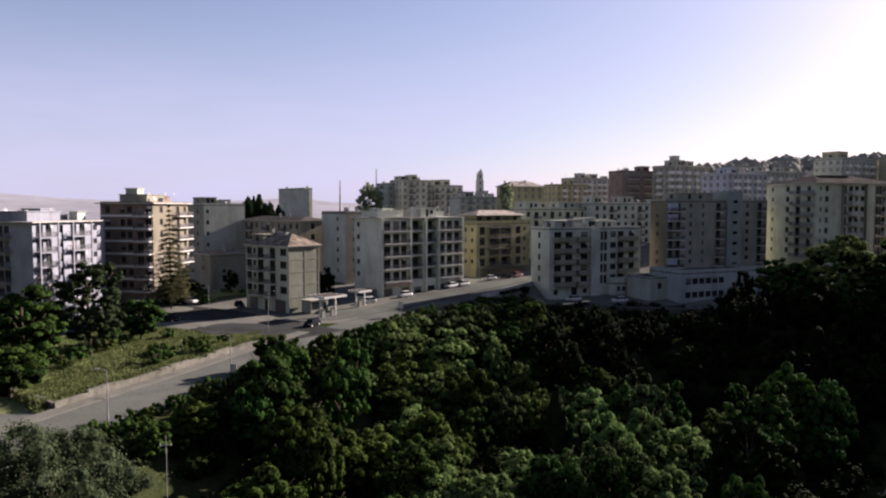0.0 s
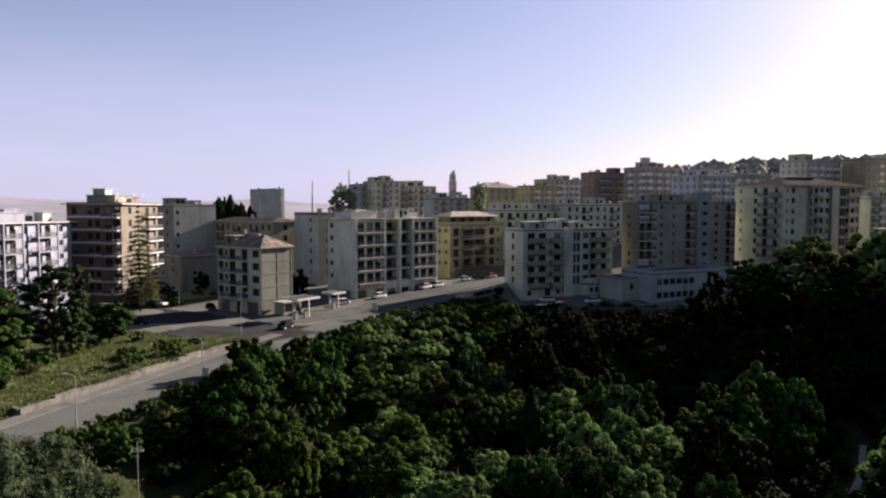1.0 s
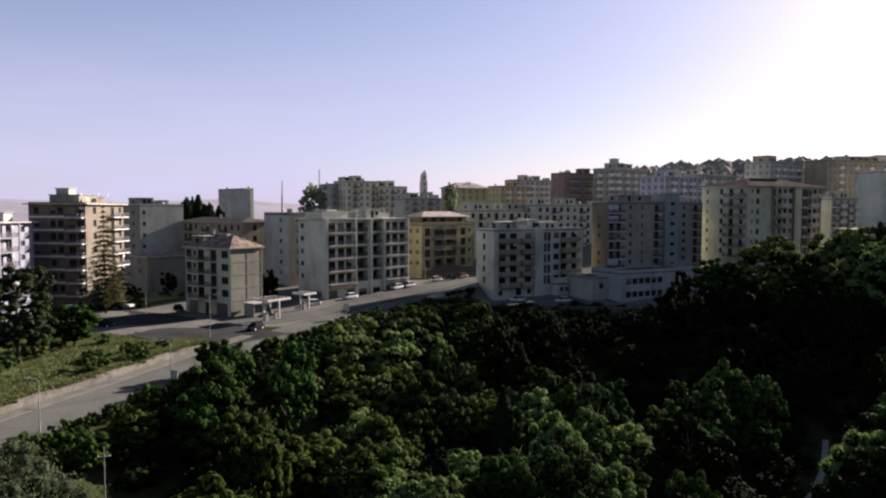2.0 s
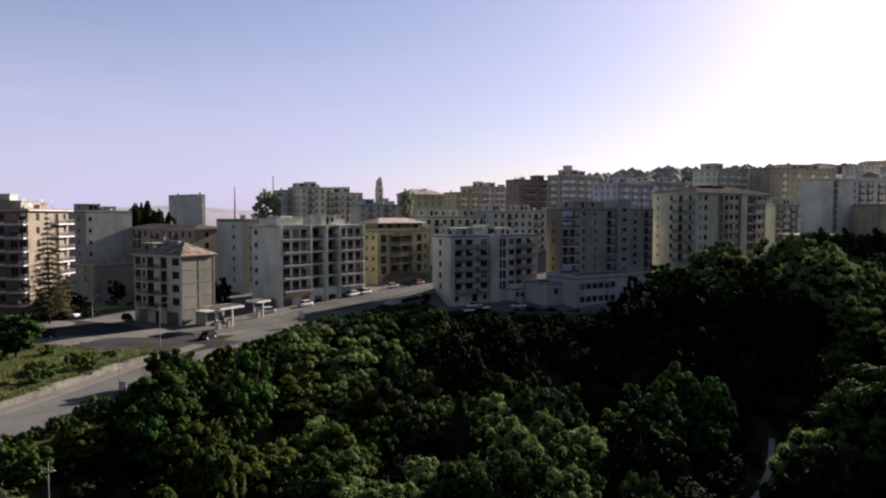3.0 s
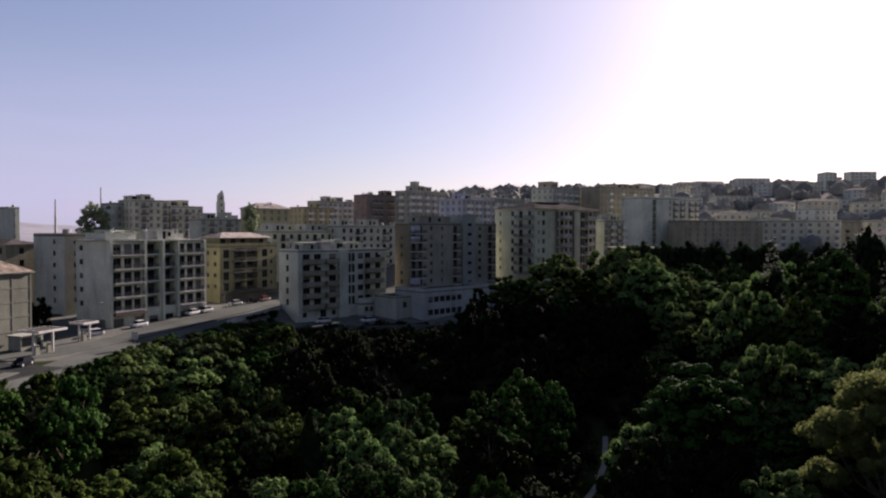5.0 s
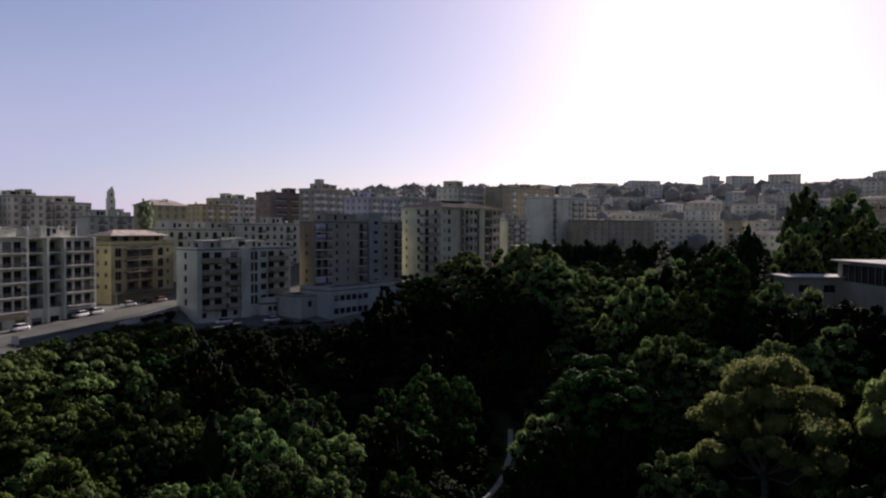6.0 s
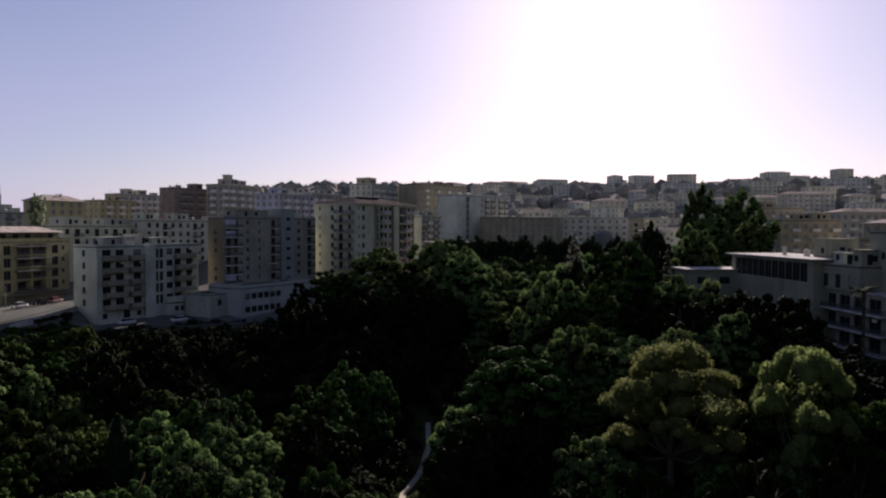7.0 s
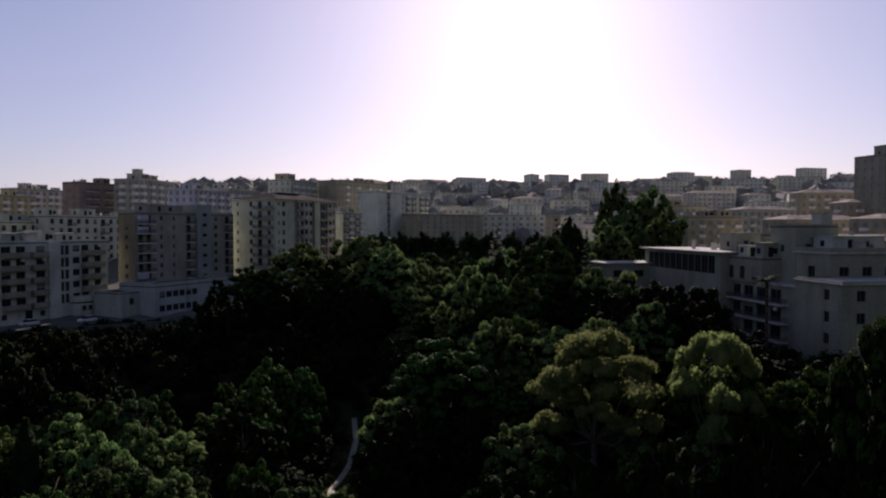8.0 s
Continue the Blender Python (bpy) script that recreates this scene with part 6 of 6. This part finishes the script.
def utility_pole(x, y, z, h, rz):
    ob = start(x, y, z, rz, "pale utility pole with a short crossarm", "utility_pole", "pole")
    s = Shape()
    s.tube((0, 0, 0), (0, 0, h), 0.05, 0.035, 8)
    part("pole", (s, M_POLE), ob)
    s = Shape()
    s.box(-0.5, 0.5, -0.03, 0.03, h - 0.9, h - 0.83)
    part("crossarm", (s, M_POLE), ob)
    for k in (-0.6, 0.6):
        s = Shape()
        s.tube((k * 0.75, 0, h - 0.83), (k * 0.75, 0, h - 0.7), 0.03, 0.025, 6)
        part("insulator", (s, M_LIGHT), ob)


def road_sign(x, y, z, rz, w=0.9, h=1.1):
    ob = start(x, y, z, rz, "grey back of a road sign on a post", "road_sign", "sign")
    s = Shape()
    s.tube((0, 0, 0), (0, 0, 2.9), 0.04, 0.04, 6)
    part("post", (s, M_STEEL), ob)
    s = Shape()
    s.box(-w / 2, w / 2, -0.065, -0.043, 1.7, 1.7 + h)
    part("plate", (s, M_CONC), ob)


station_canopy(-24.6, 146.0, 0.1, 50, 6.0, 5.0, 4.2, "white fuel station canopy on two columns")
station_canopy(-19.2, 158.6, 0.3, 50, 3.8, 3.6, 3.6, "small second fuel station canopy")
for x, y in ((-25.4, 144.6), (-23.8, 147.0), (-19.2, 158.4)):
    fuel_pump(x, y, slope(x, y) + 0.07, 50)
s = Shape()
s.box(-2.4, 2.4, -1.6, 1.6, 0, 2.7)
s.box(-2.7, 2.7, -1.9, 1.9, 2.7, 2.9)
kiosk = start(-28.5, 152.2, 0.15, 50, "small pale station kiosk with dark glazing", "kiosk", "kiosk")
part("wall", (s, M_GREY), kiosk)
s = Shape()
s.box(-2.0, 0.6, -1.65, -1.605, 0.8, 2.3), s.box(1.0, 1.9, -1.65, -1.605, 0.1, 2.2)
part("glazing", (s, M_GLASS), kiosk)

car(-25.6, 133.5, 68, P_DARK, "dark hatchback driving at the junction")
car(-19.6, 168.4, 45, P_SILVER, "silver hatchback parked beside the white block")
car(-18.0, 163.4, 30, P_WHITE, "white hatchback at the fuel station")
car(-9.6, 171.6, 44, P_WHITE, "white hatchback parked before the garage doors")
car(2.2, 184.6, 46, P_WHITE, "white hatchback parked along the white block")
car(5.4, 187.6, 46, P_SILVER, "silver hatchback parked along the white block")
car(13.5, 197.5, 40, P_SILVER, "silver hatchback before the yellow block")
car(18.5, 201.5, 40, P_DARK, "dark hatchback before the yellow block")
car(22.0, 205.0, 40, P_RED, "maroon hatchback before the yellow block")
car(34.0, 178.6, 15, P_WHITE, "white hatchback on the parking strip", z=-0.99)
car(45.5, 176.2, 18, P_WHITE, "white hatchback on the parking strip", z=-0.99)
car(-55.8, 139.0, 170, P_DARK, "dark hatchback parked by the side street")
car(-62.5, 141.5, 165, P_DARK, "dark hatchback parked by the side street")
car(-70.0, 158.5, 150, P_SILVER, "silver hatchback parked at the brown block")
car(-60.5, 163.5, 150, P_WHITE, "white hatchback parked at the brown block")
car(-47.0, 158.0, 120, P_DARK, "dark hatchback parked on the side street")

street_lamp(-32.3, 126.4, 0.1, 7.4, 20)
street_lamp(-28.6, 91.6, 0.1, 5.8, 190)
street_lamp(-36.3, 73.4, 0.1, 5.4, 190)
street_lamp(-63.9, 146.5, 0.0, 6.5, 40)
street_lamp(-53.6, 156.5, 0.1, 5.5, 40)
street_lamp(-16.6, 168.4, 0.7, 6.2, 230)
street_lamp(10.0, 186.5, 1.7, 7.0, 130)
utility_pole(-23.9, 58.3, ground(-23.9, 58.3) - 0.5, 3.5 - ground(-23.9, 58.3) + 0.5, 10)
road_sign(-27.2, 88.5, 0.05, -20)
road_sign(-9.0, 146.0, 0.05, -30, 1.3, 1.5)


# low stone wall between pavement and meadow
def low_wall():
    rng = random.Random(3)
    wall = tagged(new("low_wall"), "low crumbling stone wall along the meadow", "wall", kind="structure")
    s = Shape()
    rows = []
    for (xa, ya), (xb, yb) in zip(ROAD, ROAD[1:]):
        for i in range(8):
            y = ya + (yb - ya) * i / 8
            if 75 < y < 118:
                rows.append((xa + (xb - xa) * i / 8 - 7.2, y))
    corner = rows[0]
    rows = [(corner[0] - 1.45 * i, corner[1] + 0.94 * i) for i in range(9, 0, -1)] + rows
    for (xa, ya), (xb, yb) in zip(rows, rows[1:]):
        h0 = rng.uniform(0.75, 1.05)
        n = Vector((yb - ya, xa - xb)).normalized() * 0.22
        p = [(xa - n.x, ya - n.y), (xb - n.x, yb - n.y), (xb + n.x, yb + n.y), (xa + n.x, ya + n.y)]
        k = len(s.v)
        s.v += [(u, v, -0.3) for u, v in p] + [(u, v, h0) for u, v in p]
        for q in ((4, 5, 6, 7), (0, 1, 5, 4), (1, 2, 6, 5), (2, 3, 7, 6), (3, 0, 4, 7)):
            s.f.append(tuple(k + i for i in q))
            s.k.append(0)
        if rng.random() < 0.75:
            ln = math.hypot(xb - xa, yb - ya)
            c = Shape()
            c.box(-ln * 0.46, ln * 0.46, -0.28, 0.28, 0, 0.14)
            part("coping_stone", (c, M_STONE), wall, pose((xa + xb) / 2, (ya + yb) / 2, h0 + 0.004, rng.uniform(-3, 3), rng.uniform(-2, 2), math.degrees(math.atan2(yb - ya, xb - xa))))
    part("masonry", (s, M_STONE), wall)


low_wall()


# meadow grass and scrub
def meadow():
    rng = random.Random(8)
    s = Shape()
    n = 0
    while n < 60000:
        y = rng.uniform(62, 138)
        x = road_x(y) - 7.6 - rng.random() ** 1.3 * 42
        if y > 116 + (road_x(y) - x) * 0.45 or y < 75.4 + 0.65 * (road_x(y) - 7.2 - x):
            continue
        clump = noise.noise((x * 0.18, y * 0.18, 1.0))
        if clump < -0.25 and rng.random() < 0.7:
            continue
        n += 1
        h = rng.uniform(0.12, 0.34) * (1 + max(0, 1.5 * clump))
        w = rng.uniform(0, 6.283)
        dx, dy = math.cos(w) * 0.09, math.sin(w) * 0.09
        z = ground(x, y) - 0.03
        lx, ly = rng.uniform(-0.25, 0.25), rng.uniform(-0.25, 0.25)
        s.quad((x - dx, y - dy, z), (x + dx, y + dy, z), (x + dx * 0.5 + lx, y + dy * 0.5 + ly, z + h), (x - dx * 0.5 + lx, y - dy * 0.5 + ly, z + h * 0.9))
    tagged(new("meadow_grass", s.mesh("meadow_grass", L_GRASS)), "dry yellow-green meadow grass", "grass", kind="stuff")
    done = 0
    while done < 34:
        y = rng.uniform(66, 130)
        x = road_x(y) - 9 - rng.random() * 34
        if y > 112 + (road_x(y) - x) * 0.4:
            continue
        k = rng.uniform(0.9, 2.4)
        tree(rng.choice(("bush0", "bush1")), x, y, k, k * rng.uniform(0.7, 1.1), label="low shrub in the dry meadow", name="shrub", group="meadow shrubs")
        done += 1


meadow()
for i in range(14):
    k = random.uniform(0.8, 1.3)
    p = pose(9.9, 204.8, 0, 0, 0, 42) @ Vector((0.8 + i * 1.55, 0.7, 0))
    tree(random.choice(("bush0", "bush1")), p.x, p.y, k, k * 0.6, z=18.5, label="potted shrub on the roof terrace", name="terrace_shrub", group="terrace planting")

# planting in the town
for x, y, h, w, k in ((-28.6, 167.5, 8.5, 2.6, "deep0"), (-30.5, 171.0, 7.0, 2.4, "deep1"), (-57, 184, 6.5, 2.6, "deep0"), (-49, 190, 5.0, 2.4, "broadfar0"), (-64, 176, 5.0, 2.6, "deep1"), (-90, 152, 6, 3.0, "deep0"), (-84, 156, 5, 2.6, "deep1"), (-97, 158, 7, 3, "broadfar1")):
    tree(k, x, y, h, w, label="dark bushy tree between the houses", name="town_tree")
for i in range(12):
    x, y = -77 + i * 1.9 + random.uniform(-0.5, 0.5), 158.0 + i * 0.75 + random.uniform(-0.8, 0.8)
    k = random.uniform(1.2, 2.4)
    tree(random.choice(("bush0", "bush1")), x, y, k, k * 0.8, label="garden shrub at the foot of the brown block", name="garden_shrub", group="garden shrubs")
for i in range(14):
    x, y = -62 + i * 2.4 + random.uniform(-0.8, 0.8), 171 + i * 1.75 + random.uniform(-2.5, 2.5)
    k = random.uniform(0.9, 2.2)
    tree(random.choice(("bush0", "bush1")), x, y, k, k * 0.9, z=slope(x, y) + 0.1, label="shrub on the grass verge", name="verge_shrub", group="verge shrubs")
